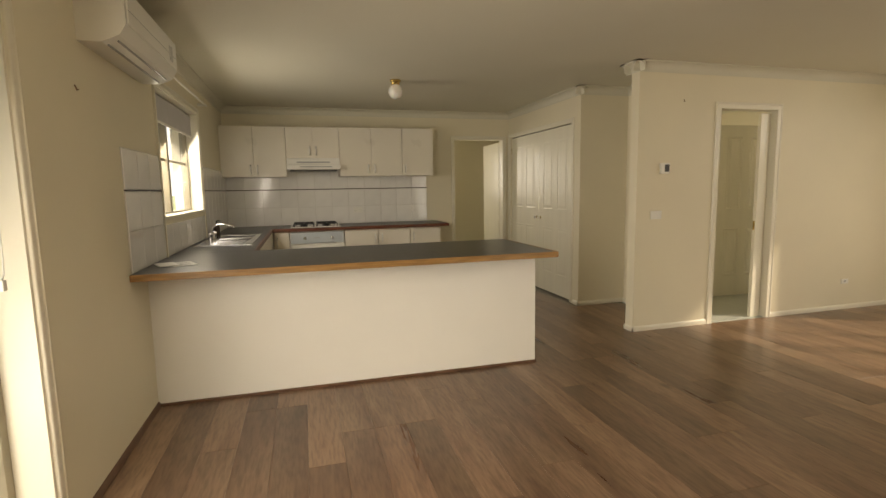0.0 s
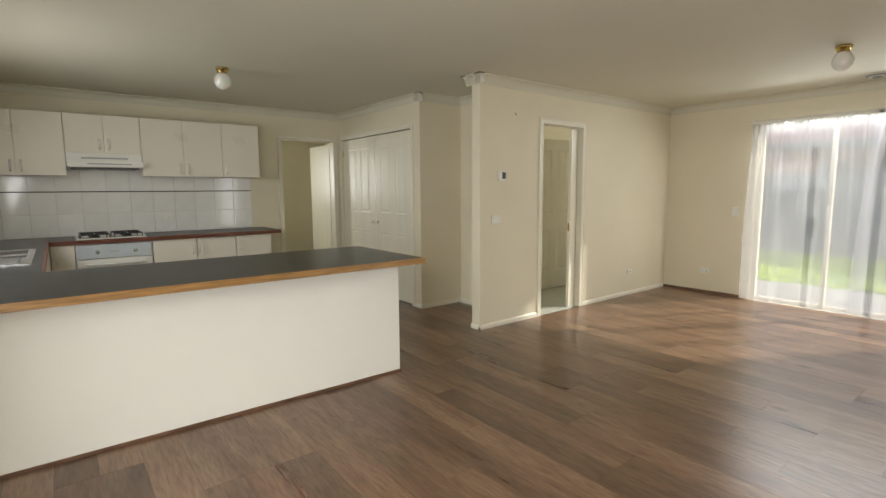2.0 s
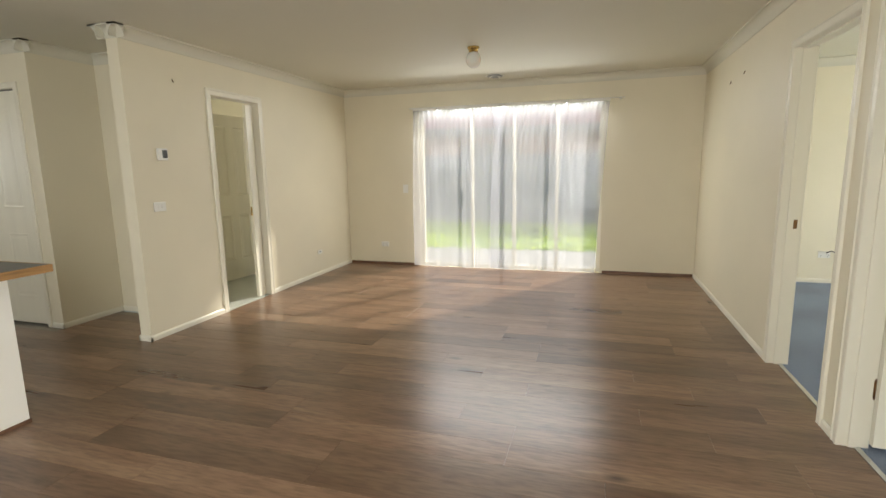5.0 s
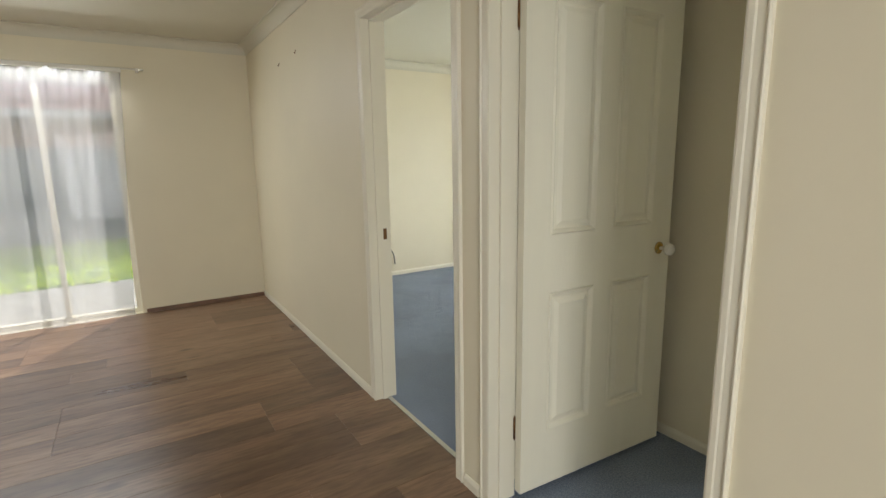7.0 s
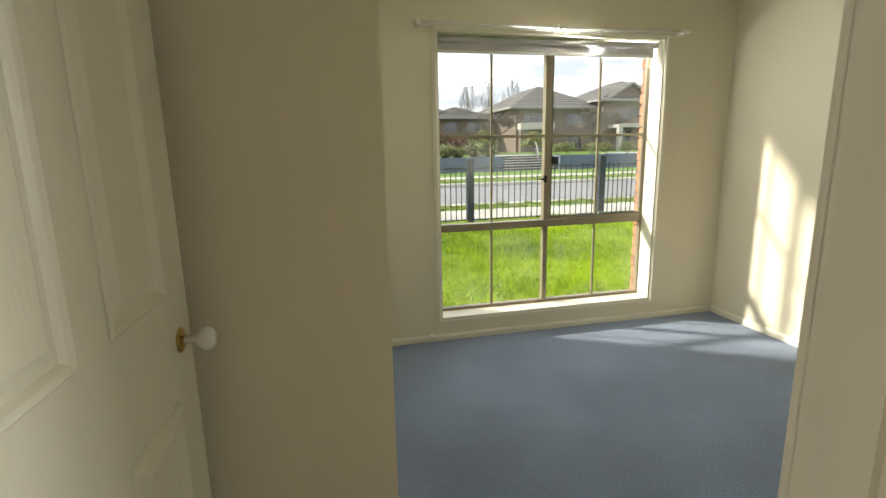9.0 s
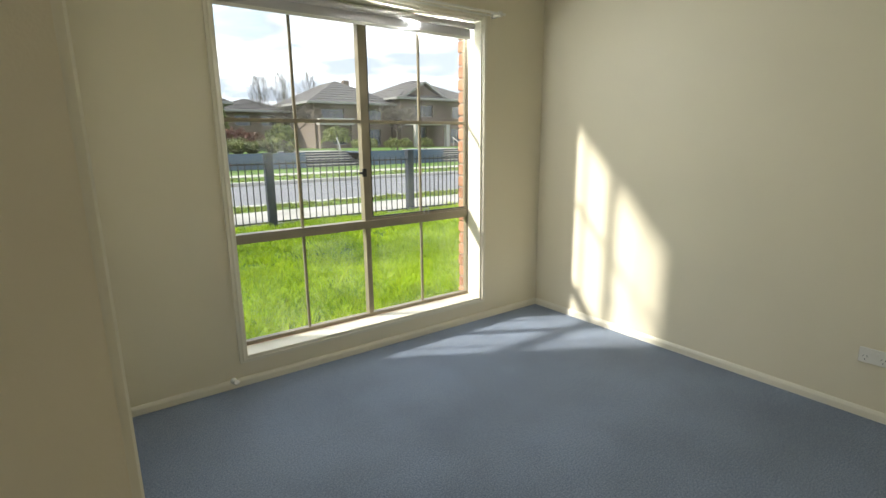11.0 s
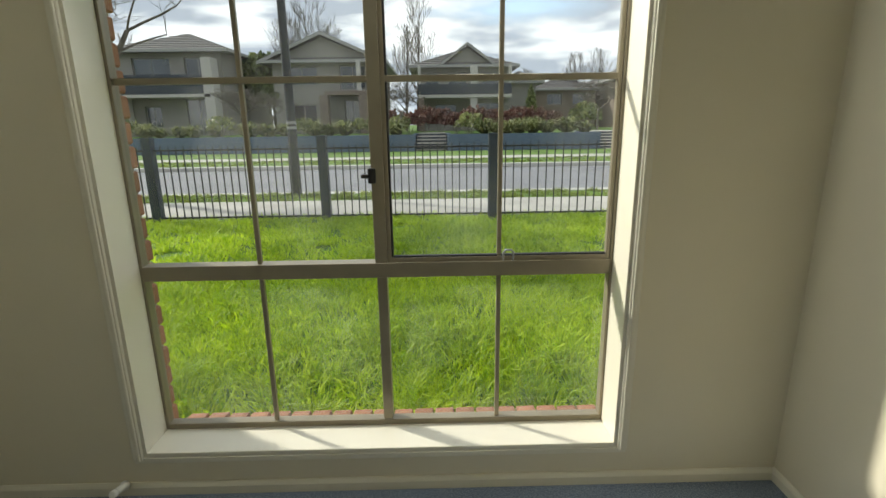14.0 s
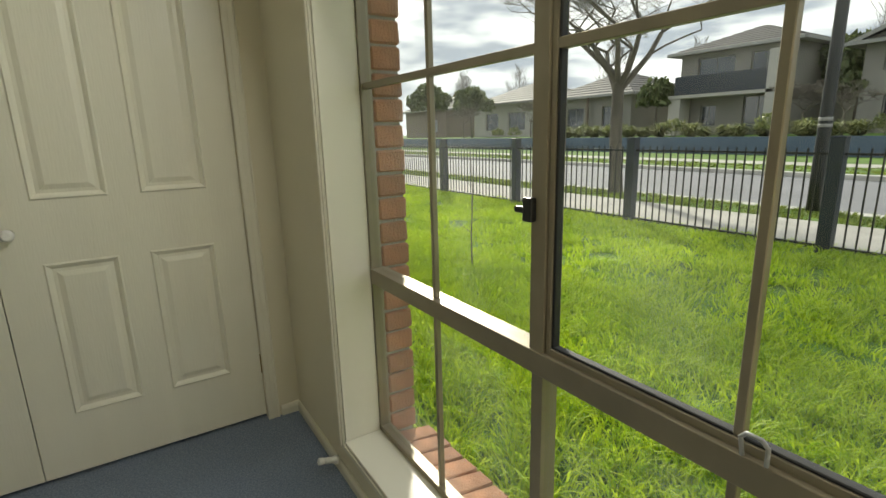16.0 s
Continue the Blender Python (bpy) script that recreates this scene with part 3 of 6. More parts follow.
def skirting(ax, a, b, w, s, h=0.047):
    t = 0.012
    pts = [(w + s * u, z) for u, z in ((0, 0.0), (t, 0.0), (t, h - 0.016), (t - 0.004, h - 0.006), (0.004, h), (0, h))]
    structure("skirting_board", prism(pts, ax, a, b), TRIM, "cream painted timber skirting board")


for run in [("x", 3.83 - 0.012, 4.66, 4.55, -1), ("x", 5.437, 7.29, 4.55, -1), 
            ("x", 4.62, 7.29, 0, 1), ("x", 3.575, 3.68, 0, 1), ("x", 0, 2.63, 0, 1), ("y", 4.538, 4.672, 3.83, -1), ("x", 3.818, 4.49, 4.66, 1), ("y", 4.672, 5.62, 4.49, -1), ("x", 3.90 - 0.012, 4.478, 5.62, -1),
            ("y", 5.608, 5.745, 3.90, -1), ("x", 2.71, 3.0, 7.6, -1),
            ("x", 0.13, 2.63, -0.11, -1), ("y", -2.985, -0.122, 0.13, 1), ("x", 0.142, 2.953, -2.985, 1), ("y", -2.985, -2.90, 2.965, -1), ("y", -1.16, -1.022, 2.965, -1), ("x", 2.953, 3.6, -1.034, 1),
            ("y", -1.022, -0.122, 3.6, -1), ("x", 3.7, 7.29, -2.985, 1), ("y", -2.973, -0.11, 7.29, -1), ("y", -2.973, -0.11, 3.7, 1), ("x", 4.62, 7.278, -0.11, -1)]:
    skirting(*run)


for a, b, w, s_ in ((2.85, 4.12, 0.0, 1), (0.012, 0.95, 0.0, 1), (3.51, 4.538, 7.29, -1), (0.012, 1.05, 7.29, -1)):
    structure("scotia", prism([(w + s_ * u, z) for u, z in ((0, 0), (0.016, 0), (0.015, 0.010), (0.006, 0.032), (0, 0.034))], "y", a, b), SCOTIA, "dark brown timber scotia at the foot of a wall")


def architrave(ax, a, b, w, s, head, width=0.06):
    """A moulded frame round an opening from a to b on the wall face w; s is the side into the room."""
    t = 0.016
    prof = [(0, 0), (0, 0.010), (0.006, 0.013), (0.018, 0.013), (0.022, 0.0105), (0.040, 0.0105), (0.045, t), (width - 0.003, t), (width, t - 0.004), (width, 0)]
    bm = bmesh.new()

    def post(u0, sign):
        ring = [[], []]
        for k, z in ((0, 0.0), (1, head)):
            for d, o in prof:
                u = u0 - sign * d
                zz = z if k == 0 else head + d
                ring[k].append(bm.verts.new((u, w + s * o, zz) if ax == "x" else (w + s * o, u, zz)))
        n = len(prof)
        for i in range(n):
            bm.faces.new((ring[0][i], ring[0][(i + 1) % n], ring[1][(i + 1) % n], ring[1][i]))
        bm.faces.new(ring[0])
    post(a, 1)
    post(b, -1)
    ring = []
    for u0, sign in ((a, 1), (b, -1)):
        ring.append([bm.verts.new((u0 - sign * d, w + s * o, head + d) if ax == "x" else (w + s * o, u0 - sign * d, head + d)) for d, o in prof])
    n = len(prof)
    for i in range(n):
        bm.faces.new((ring[0][i], ring[0][(i + 1) % n], ring[1][(i + 1) % n], ring[1][i]))
    bmesh.ops.recalc_face_normals(bm, faces=bm.faces[:])
    return structure("architrave", bm, TRIM, "moulded cream timber architrave round an opening")


def jambs(ax, a, b, w0, w1, head, stop=None):
    """The lining of a doorway, with a stop bead."""
    t = 0.018
    a, b, head = a - t, b + t, head + t
    bm = bmesh.new()

    def bx(u0, u1, q0, q1, z0, z1):
        box(u0, u1, q0, q1, z0, z1, bm=bm) if ax == "x" else box(q0, q1, u0, u1, z0, z1, bm=bm)
    bx(a - 0.0, a + t, w0 - 0.0006, w1 + 0.0006, 0, head - t)
    bx(b - t, b + 0.0, w0 - 0.0006, w1 + 0.0006, 0, head - t)
    bx(a, b, w0 - 0.0006, w1 + 0.0006, head - t, head)
    if stop is not None:
        bx(a + t, a + t + 0.010, stop, stop + 0.035, 0, head - t - 0.010)
        bx(b - t - 0.010, b - t, stop, stop + 0.035, 0, head - t - 0.010)
        bx(a + t, b - t, stop, stop + 0.035, head - t - 0.010, head - t)
    return structure("door_frame", bm, TRIM, "cream painted timber door lining with a stop bead")


jambs("x", *DOOR_A, -0.11, 0.0, HEAD, -0.07)
jambs("x", *DOOR_B, -0.11, 0.0, HEAD, -0.07)
jambs("x", *DOOR_T, 4.55, 4.66, HEAD)
jambs("x", *DOOR_K, 7.6, 7.72, HEAD)
for d in (DOOR_A, DOOR_B):
    architrave("x", *d, 0.0, 1, HEAD, 0.050)
    architrave("x", *d, -0.11, -1, HEAD)
architrave("x", *DOOR_T, 4.55, -1, HEAD)
architrave("x", *DOOR_K, 7.6, -1, HEAD, 0.05)
architrave("y", 5.80, 7.53, 3.90, -1, 2.06, 0.05)
architrave("y", -2.84, -1.22, 2.965, -1, 2.06, 0.05)
architrave("y", SLIDE_W[0], SLIDE_W[1], 0.0, 1, SLIDE_W[3], 0.045)
jambs("y", SLIDE_W[0] + 0.018, SLIDE_W[1] - 0.018, -0.24, 0.0, SLIDE_W[3] - 0.018)
structure("floor_trim", box(DOOR_A[0], DOOR_A[1], -0.085, -0.060, -0.012, 0.004, 0.002), STEEL, "thin metal carpet edge strip in a doorway")
structure("floor_trim", box(DOOR_B[0], DOOR_B[1], -0.085, -0.060, -0.012, 0.004, 0.002), STEEL, "thin metal carpet edge strip in a doorway")
structure("floor_carpet", box(0.13, 7.29, -2.985, -0.084, -0.017, 0.0), CARPET, "worn blue-grey cut-pile carpet")
structure("floor_bathroom", box(4.49, 7.29, 4.58, 7.6, -0.017, 0.004), VINYL, "pale vinyl floor of the wet area")
structure("floor_back_hall", box(2.2, 4.7, 7.64, 9.7, -0.017, 0.0), VINYL, "pale floor of the back hall")

# ---- doors ----
def door_thing(name, label, hx, hy, width, rz, knob_sides=(1, -1), hinges=True, z=0.012, kz=1.0, flip=False, sides=(1, -1)):
    """A hinged panel leaf; its hinge at (hx, hy), its face turned by rz."""
    d = thing(name, (hx, hy, z), label, "door", rz=rz)
    leaf = panel_leaf(width, HEAD - 0.036, sides=sides)
    part("leaf", leaf, DOORP, d)
    for s in knob_sides:
        k = knob(d, width - 0.07, 0.0 if s == 1 else -0.035, kz - z, s)
    if hinges:
        for hz in (0.27, 1.80):
            hinge(d, -0.002, 0.006, hz)
    return d


door_thing("bedroom_door", "cream four-panel door with a porcelain knob, standing open into the bedroom", 3.506, -0.119, 0.820, -92.6, kz=0.95, z=0.028)
door_thing("hall_door", "plain cream door standing open into the back hall", 3.795, 7.725, 0.73, 88, knob_sides=(), hinges=False, sides=())
door_thing("inner_door", "cream panel door ajar beyond the bathroom doorway", 5.60, 5.49, 0.76, -4, kz=0.95)
slid = thing("sliding_door", (5.335, 4.600, 0.006), "cream cavity door slid mostly into its wall pocket", "door")
part("leaf", box(-0.09, 0.02, -0.006, 0.029, 0, 2.01, 0.002), DOORP, slid)
part("latch_plate", box(-0.0925, -0.0895, 0.002, 0.021, 0.88, 0.97), BRASS, slid, "small brass edge latch plate")


def double_doors(name, x, y0, y1, label, face=-1, knobz=0.94, kmat=BRASS, relief=1.0):
    d = thing(name, (x, (y0 + y1) / 2, 0.015), label, "door")
    half = (y1 - y0) / 2 - 0.003
    for s, r in ((-1, 90), (1, -90)):
        leaf = panel_leaf(half, 2.035, relief=relief)
        if s == -1:
            leaf.transform(Matrix.Translation((0.0, -(y1 - y0) / 2 + 0.001, 0)) @ Matrix.Rotation(radians(90), 4, "Z"))
        else:
            leaf.transform(Matrix.Translation((0.0, 0.002, 0)) @ Matrix.Rotation(radians(90), 4, "Z"))
        part("leaf", leaf, DOORP, d)
        r = Matrix.Translation((0.0, s * 0.055, knobz)) @ Matrix.Rotation(radians(-90), 4, "Y")
        part("knob", turned([(0.007, 0.0), (0.008, 0.014), (0.019, 0.022), (0.021, 0.032), (0.012, 0.042)], 20, m=r), PORC, d, "small white porcelain knob")
        part("rose", turned([(0.018, 0.0), (0.018, 0.003), (0.010, 0.007)], 20, m=r), kmat, d, "small brass rose")
        for hz in (0.25, 1.86):
            yy = s * (y1 - y0) / 2
            part("hinge", box(-0.006, 0.002, yy - 0.004, yy + 0.004, hz - 0.045, hz + 0.045, 0.002), BRASS, d, "thin brass hinge")
    return d


# panel_leaf faces -x after its turn
double_doors("pantry_doors", 3.925, 5.80, 7.53, "pair of closed cream panel pantry doors with small knobs", relief=0.3)
double_doors("wardrobe_doors", 2.99, -2.84, -1.22, "pair of closed cream panel wardrobe doors with porcelain knobs", kmat=CHROME)
# solid black strip: the gap's shade put into colour
structure("pantry_head_gap_shade", box(3.93, 3.96, 5.80, 7.53, 2.050, 2.060), SEAL_SHADE, "dark strip standing in for the shaded gap above the pantry doors")
structure("strike_plate", box(DOOR_A[1] - 0.0018, DOOR_A[1] + 0.0002, -0.095, -0.060, 0.92, 0.98), BRONZE, "bronze strike plate on the doorway lining")
structure("strike_plate", box(DOOR_B[0] - 0.0002, DOOR_B[0] + 0.0018, -0.095, -0.060, 0.92, 0.98), BRONZE, "bronze strike plate on the doorway lining")
structure("strike_plate", box(DOOR_K[0] - 0.0002, DOOR_K[0] + 0.0018, 7.62, 7.66, 0.90, 1.06), BRONZE, "bronze strike plate on the doorway lining")

# ---- windows ----
def grid_window(name, x0, x1, z0, z1, label, y=-3.12, full=True):
    """A metal window with a fixed lower light, a fixed and a sliding upper light, and glazing bars."""
    w = thing(name, ((x0 + x1) / 2, y - 0.03, z0), label, "window")
    w["kind"] = "structure"
    cx = (x0 + x1) / 2

    def add(nm, material, boxes, lab=""):
        bm = bmesh.new()
        for a, b, c, d, e, f in boxes:
            box(a - cx, b - cx, c + 0.03, d + 0.03, e - z0, f - z0, 0.0015, bm, 1)
        return part(nm, bm, material, w, lab)
    f, tz, mx = 0.022, 0.773, 1.525
    mx = x0 + (x1 - x0) * 0.4925
    add("frame", ALU, [(x0, x0 + f, -0.04, 0, z0, z1), (x1 - f, x1, -0.04, 0, z0, z1), (x0 + f, x1 - f, -0.04, 0, z0, z0 + f), (x0 + f, x1 - f, -0.04, 0, z1 - f, z1)], "primrose metal window frame")
    add("transom", ALU, [(x0 + f, x1 - f, -0.055, 0.004, tz - 0.026, tz + 0.026)], "primrose metal transom")
    add("mullion", ALU, [(mx - 0.021, mx + 0.021, -0.05, 0.0, tz + 0.026, z1 - f), (mx - 0.017, mx + 0.017, -0.05, -0.004, z0 + f, tz - 0.026)], "primrose metal mullion")
    add("sash", ALU, [(x0 + f, x0 + f + 0.014, -0.028, -0.006, tz + 0.026, z1 - f), (mx - 0.036, mx - 0.0215, -0.028, -0.006, tz + 0.026, z1 - f),
                      (x0 + f + 0.014, mx - 0.036, -0.028, -0.006, tz + 0.026, tz + 0.042), (x0 + f + 0.014, mx - 0.036, -0.028, -0.006, z1 - f - 0.016, z1 - f)], "sliding sash in a primrose metal frame")
    add("sash_seal", SEAL_SHADE, [(mx - 0.043, mx - 0.036, -0.026, -0.008, tz + 0.042, z1 - f - 0.016), (x0 + f + 0.014, mx - 0.043, -0.026, -0.008, tz + 0.042, tz + 0.048)], "black glazing seal")
    bars = []
    for bx_ in (x0 + (mx - x0) * 0.5, mx + (x1 - mx) * 0.5):
        bars.append((bx_ - 0.0075, bx_ + 0.0075, -0.024, -0.008, tz + 0.027, z1 - f))
        bars.append((bx_ - 0.0075, bx_ + 0.0075, -0.024, -0.008, z0 + f, tz - 0.027))
    for b in bars:
        add("glazing_bar", ALU, [b], "thin primrose glazing bar")
    zz = 1.405
    for a, b in ((x0 + f, mx - 0.0215), (mx + 0.0215, x1 - f)):
        add("glazing_bar", ALU, [(a, b, -0.0245, -0.0075, zz - 0.010, zz + 0.010)], "thin primrose glazing bar")
    for a, b, c, d in ((x0 + f, mx - 0.017, z0 + f, tz - 0.026), (mx + 0.017, x1 - f, z0 + f, tz - 0.026), (x0 + f, mx - 0.02, tz + 0.026, z1 - f), (mx + 0.02, x1 - f, tz + 0.026, z1 - f)):
        bm = bmesh.new()
        bm.faces.new([bm.verts.new(p) for p in ((a - cx, 0.014, c - z0), (b - cx, 0.014, c - z0), (b - cx, 0.014, d - z0), (a - cx, 0.014, d - z0))])
        g = part("pane", bm, GLASS, w, "dusty clear glass pane")
        g.visible_shadow = False
    lk = box(mx + 0.004 - cx, mx + 0.030 - cx, 0.030, 0.047, 1.075 - z0, 1.125 - z0, 0.004)
    box(mx + 0.022 - cx, mx + 0.052 - cx, 0.036, 0.050, 1.092 - z0, 1.106 - z0, 0.004, lk)
    part("lock", lk, BLACK, w, "black sash lock")
    lx = x0 + (mx - x0) * 0.5 - 0.03
    part("pull", tube([(lx - 0.016 - cx, 0.034, tz + 0.028 - z0), (lx - 0.018 - cx, 0.040, tz + 0.058 - z0), (lx - 0.010 - cx, 0.042, tz + 0.068 - z0),
                       (lx + 0.010 - cx, 0.042, tz + 0.068 - z0), (lx + 0.018 - cx, 0.040, tz + 0.058 - z0), (lx + 0.016 - cx, 0.034, tz + 0.028 - z0)], 0.0035, 8), GREYP, w, "small grey metal sash pull")
    return w


grid_window("window_south", *WIN_S[:2], 0.165, 2.045, "large primrose metal bedroom window with glazing bars facing the lawn and street")
grid_window("window_spare_room", *WIN_A[:2], 0.165, 2.045, "large primrose metal window of the spare bedroom")


for (a, b, z0, z1) in (WIN_S, WIN_A):
    for bxs in ((a, a + 0.012, -3.119, -2.983, z0, z1), (b - 0.012, b, -3.119, -2.983, z0, z1), (a + 0.012, b - 0.012, -3.119, -2.983, z1 - 0.012, z1)):
        structure("window_lining", box(*bxs), TRIM, "white-cream painted window lining board")
    sill = box(a + 0.012, b - 0.012, -3.119, -2.979, z0 - 0.002, z0 + 0.016, 0.003)
    structure("window_sill", sill, TRIM, "white-cream painted window sill")
    # moulded side and head trims
    t = bmesh.new()
    for u0, s in ((a, -1), (b, 1)):
        box(min(u0, u0 + s * 0.034), max(u0, u0 + s * 0.034), -2.985, -2.973, z0 - 0.010, z1 + 0.034, 0.003, t)
        box(min(u0 + s * 0.006, u0 + s * 0.018), max(u0 + s * 0.006, u0 + s * 0.018), -2.974, -2.967, z0 - 0.010, z1 + 0.018, 0.003, t)
    box(a + 0.0005, b - 0.0005, -2.985, -2.973, z1, z1 + 0.034, 0.003, t)
    structure("window_trim", t, TRIM, "cream moulded window trim")
    structure("window_trim", box(a - 0.03, b + 0.03, -2.985, -2.976, z0 - 0.022, z0 - 0.0025, 0.002), TRIM, "cream moulded trim under the sill")


def plain_frame(name, x, y0, y1, z0, z1, label, splits, w=0.045, d=0.06, bars=(), metal=ALU, sw=0.03):
    """A metal framed window or sliding door in a wall along y, centred on the plane x."""
    t = thing(name, (x, (y0 + y1) / 2, z0), label, "window")
    t["kind"] = "structure"
    cy = (y0 + y1) / 2
    fr = bmesh.new()
    for a, b, c, e in ((y0, y0 + w, z0, z1), (y1 - w, y1, z0, z1), (y0 + w, y1 - w, z0, z0 + w * 0.8), (y0 + w, y1 - w, z1 - w, z1)):
        box(-d / 2, d / 2, a - cy, b - cy, c - z0, e - z0, 0.002, fr, 1)
    part("frame", fr, metal, t, "cream metal frame" if metal is TRIM else "primrose metal frame")
    for s in splits:
        part("stile", box(-d / 2 + 0.004, d / 2 - 0.004, s - sw - cy, s + sw - cy, w * 0.8, z1 - w - z0, 0.002, seg=1), metal, t, "cream metal stile" if metal is TRIM else "primrose metal meeting stile")
    for zb in bars:
        part("glazing_bar", box(-0.009, 0.009, y0 + w - cy, y1 - w - cy, zb - 0.01 - z0, zb + 0.01 - z0, seg=1), ALU, t, "thin glazing bar")
    edges = [y0 + w, *splits, y1 - w]
    for a, b in zip(edges, edges[1:]):
        bm = bmesh.new()
        bm.faces.new([bm.verts.new(p) for p in ((0, a - cy, w * 0.8), (0, b - cy, w * 0.8), (0, b - cy, z1 - w - z0), (0, a - cy, z1 - w - z0))])
        g = part("pane", bm, GLASS, t, "clear glass pane")
        g.visible_shadow = False
    return t


plain_frame("sliding_door_east", 7.40, SLIDE_E[0], SLIDE_E[1], 0.0, SLIDE_E[3], "wide three-panel glazed sliding door behind the sheer curtain", (1.63, 2.18, 2.745), metal=TRIM, sw=0.019)
slide = bpy.data.objects["sliding_door_east"]
part("handle", tube([(-0.03, 0.47, 0.92), (-0.065, 0.47, 0.93), (-0.065, 0.47, 1.14), (-0.03, 0.47, 1.15)], 0.010, 8), WHITE, slide, "white pull handle")
part("lock", box(-0.042, -0.027, 0.485, 0.515, 1.17, 1.26, 0.003), GREYP, slide, "grey lock plate")
plain_frame("sliding_door_west", -0.15, SLIDE_W[0] + 0.019, SLIDE_W[1] - 0.019, 0.0, SLIDE_W[3] - 0.019, "glazed sliding door in the side wall", (1.9,))
plain_frame("window_kitchen", -0.13, WIN_K[0], WIN_K[1], WIN_K[2], WIN_K[3], "kitchen sink window in a primrose metal frame", (5.30,), 0.035, bars=(1.62,))
lin = bmesh.new()
for a, b in ((WIN_K[0], WIN_K[0] + 0.012), (WIN_K[1] - 0.012, WIN_K[1])):
    box(-0.10, 0.004, a, b, WIN_K[2], WIN_K[3], bm=lin)
box(-0.10, 0.004, WIN_K[0] + 0.012, WIN_K[1] - 0.012, WIN_K[3] - 0.012, WIN_K[3], bm=lin)
box(-0.10, 0.010, WIN_K[0] - 0.0, WIN_K[1] + 0.0, WIN_K[2] - 0.002, WIN_K[2] + 0.014, bm=lin)
structure("window_lining", lin, TRIM, "white-cream painted lining of the kitchen window")
architrave("y", WIN_K[0], WIN_K[1], 0.0, 1, WIN_K[3], 0.04)
structure("door_head_trim", box(7.268, 7.289, SLIDE_E[0] - 0.03, SLIDE_E[1] + 0.03, 2.062, 2.11, 0.003), TRIM, "cream timber head trim over the sliding door")

# ---- kitchen ----
def base_unit(name, x0, x1, y0, y1, doors, label, side=-1):
    cx, cy = (x0 + x1) / 2, (y0 + y1) / 2
    u = thing(name, (cx, cy, 0), label, "cabinet", "kitchen base cabinets")
    part("carcass", box(x0 - cx, x1 - cx, y0 - cy + 0.02, y1 - cy, 0.10, 0.862), CAB, u)
    part("kickboard", box(x0 - cx, x1 - cx, y0 - cy + 0.06, y0 - cy + 0.075, 0.0, 0.10), CAB, u, "cream kickboard")
    w = (x1 - x0) / doors
    for i in range(doors):
        a, b = x0 + i * w + 0.002 - cx, x0 + (i + 1) * w - 0.002 - cx
        d = part("door", box(a, b, y0 - cy, y0 - cy + 0.017, 0.115, 0.855, 0.002), CAB, u)
        hx = (b - 0.04) if side == 1 else (a + 0.04)
        bow_handle(d, hx, y0 - cy - 0.014, 0.74, -1)
    return u


def bow_handle(parent, x, y, z, s, length=0.10):
    pts = [(x, y, z - length / 2), (x, y + s * 0.018, z - length / 2 + 0.008), (x, y + s * 0.028, z - length / 4), (x, y + s * 0.030, z), (x, y + s * 0.028, z + length / 4), (x, y + s * 0.018, z + length / 2 - 0.008), (x, y, z + length / 2)]
    return part("handle", tube(pts, [0.008, 0.0085, 0.008, 0.009, 0.008, 0.0085, 0.008], 8), WHITE, parent, "white bow handle")


YW, YC = 7.59, 6.98
base_unit("base_cabinet", 0.58, 0.765, YC, YW, 1, "narrow cream laminate base cabinet beside the oven")
base_unit("base_cabinet", 1.425, 1.845, YC, YW, 1, "cream laminate base cabinet with a white bow handle", side=1)
base_unit("base_cabinet", 1.85, 2.255, YC, YW, 1, "cream laminate base cabinet with a white bow handle")
base_unit("base_cabinet", 2.26, 2.665, YC, YW, 1, "cream laminate base cabinet at the end of the run")
sinkcab = thing("sink_cabinet", (0.29, 6.2, 0), "cream laminate cabinets under the sink bench", "cabinet", "kitchen base cabinets")
part("carcass", box(-0.28, 0.265, -1.45, 1.38, 0.10, 0.862), CAB, sinkcab)
part("kickboard", box(0.20, 0.215, -1.45, 0.77, 0, 0.10), CAB, sinkcab, "cream kickboard")
for i in range(4):
    d = part("door", box(0.266, 0.283, -1.44 + i * 0.55, -0.895 + i * 0.55, 0.115, 0.855, 0.002), CAB, sinkcab)

oven = thing("oven", (1.095, 7.28, 0.0), "white built-in electric oven under the cooktop", "oven")
part("body", box(-0.325, 0.325, -0.29, 0.29, 0.10, 0.862), WHITE, oven)
panel = part("control_panel", box(-0.315, 0.315, -0.315, -0.291, 0.71, 0.85, 0.004), mat("pale_blue_enamel", (0.52, 0.57, 0.60), 0.25, vary=0.03), oven, "pale enamel control panel")
for kx in (-0.15, 0.17):
    part("knob", turned([(0.020, 0), (0.020, 0.006), (0.015, 0.008), (0.014, 0.024), (0.010, 0.027)], 20, m=Matrix.Translation((kx, -0.315, 0.775)) @ Matrix.Rotation(radians(90), 4, "X")), CHROME, oven, "metal oven control knob")
part("badge", box(-0.045, 0.03, -0.3165, -0.3152, 0.771, 0.779), GREYP, oven, "unreadable grey lettering bar")
part("door", box(-0.315, 0.315, -0.318, -0.291, 0.13, 0.695, 0.006), GLASSD, oven, "dark glass oven door")
part("door_trim", box(-0.315, 0.315, -0.3195, -0.292, 0.60, 0.700, 0.004), WHITE, oven, "white oven door rail")
part("door_handle", tube([(-0.24, -0.32, 0.655), (-0.24, -0.355, 0.655), (0.24, -0.355, 0.655), (0.24, -0.32, 0.655)], 0.009, 10), WHITE, oven, "white bar handle")


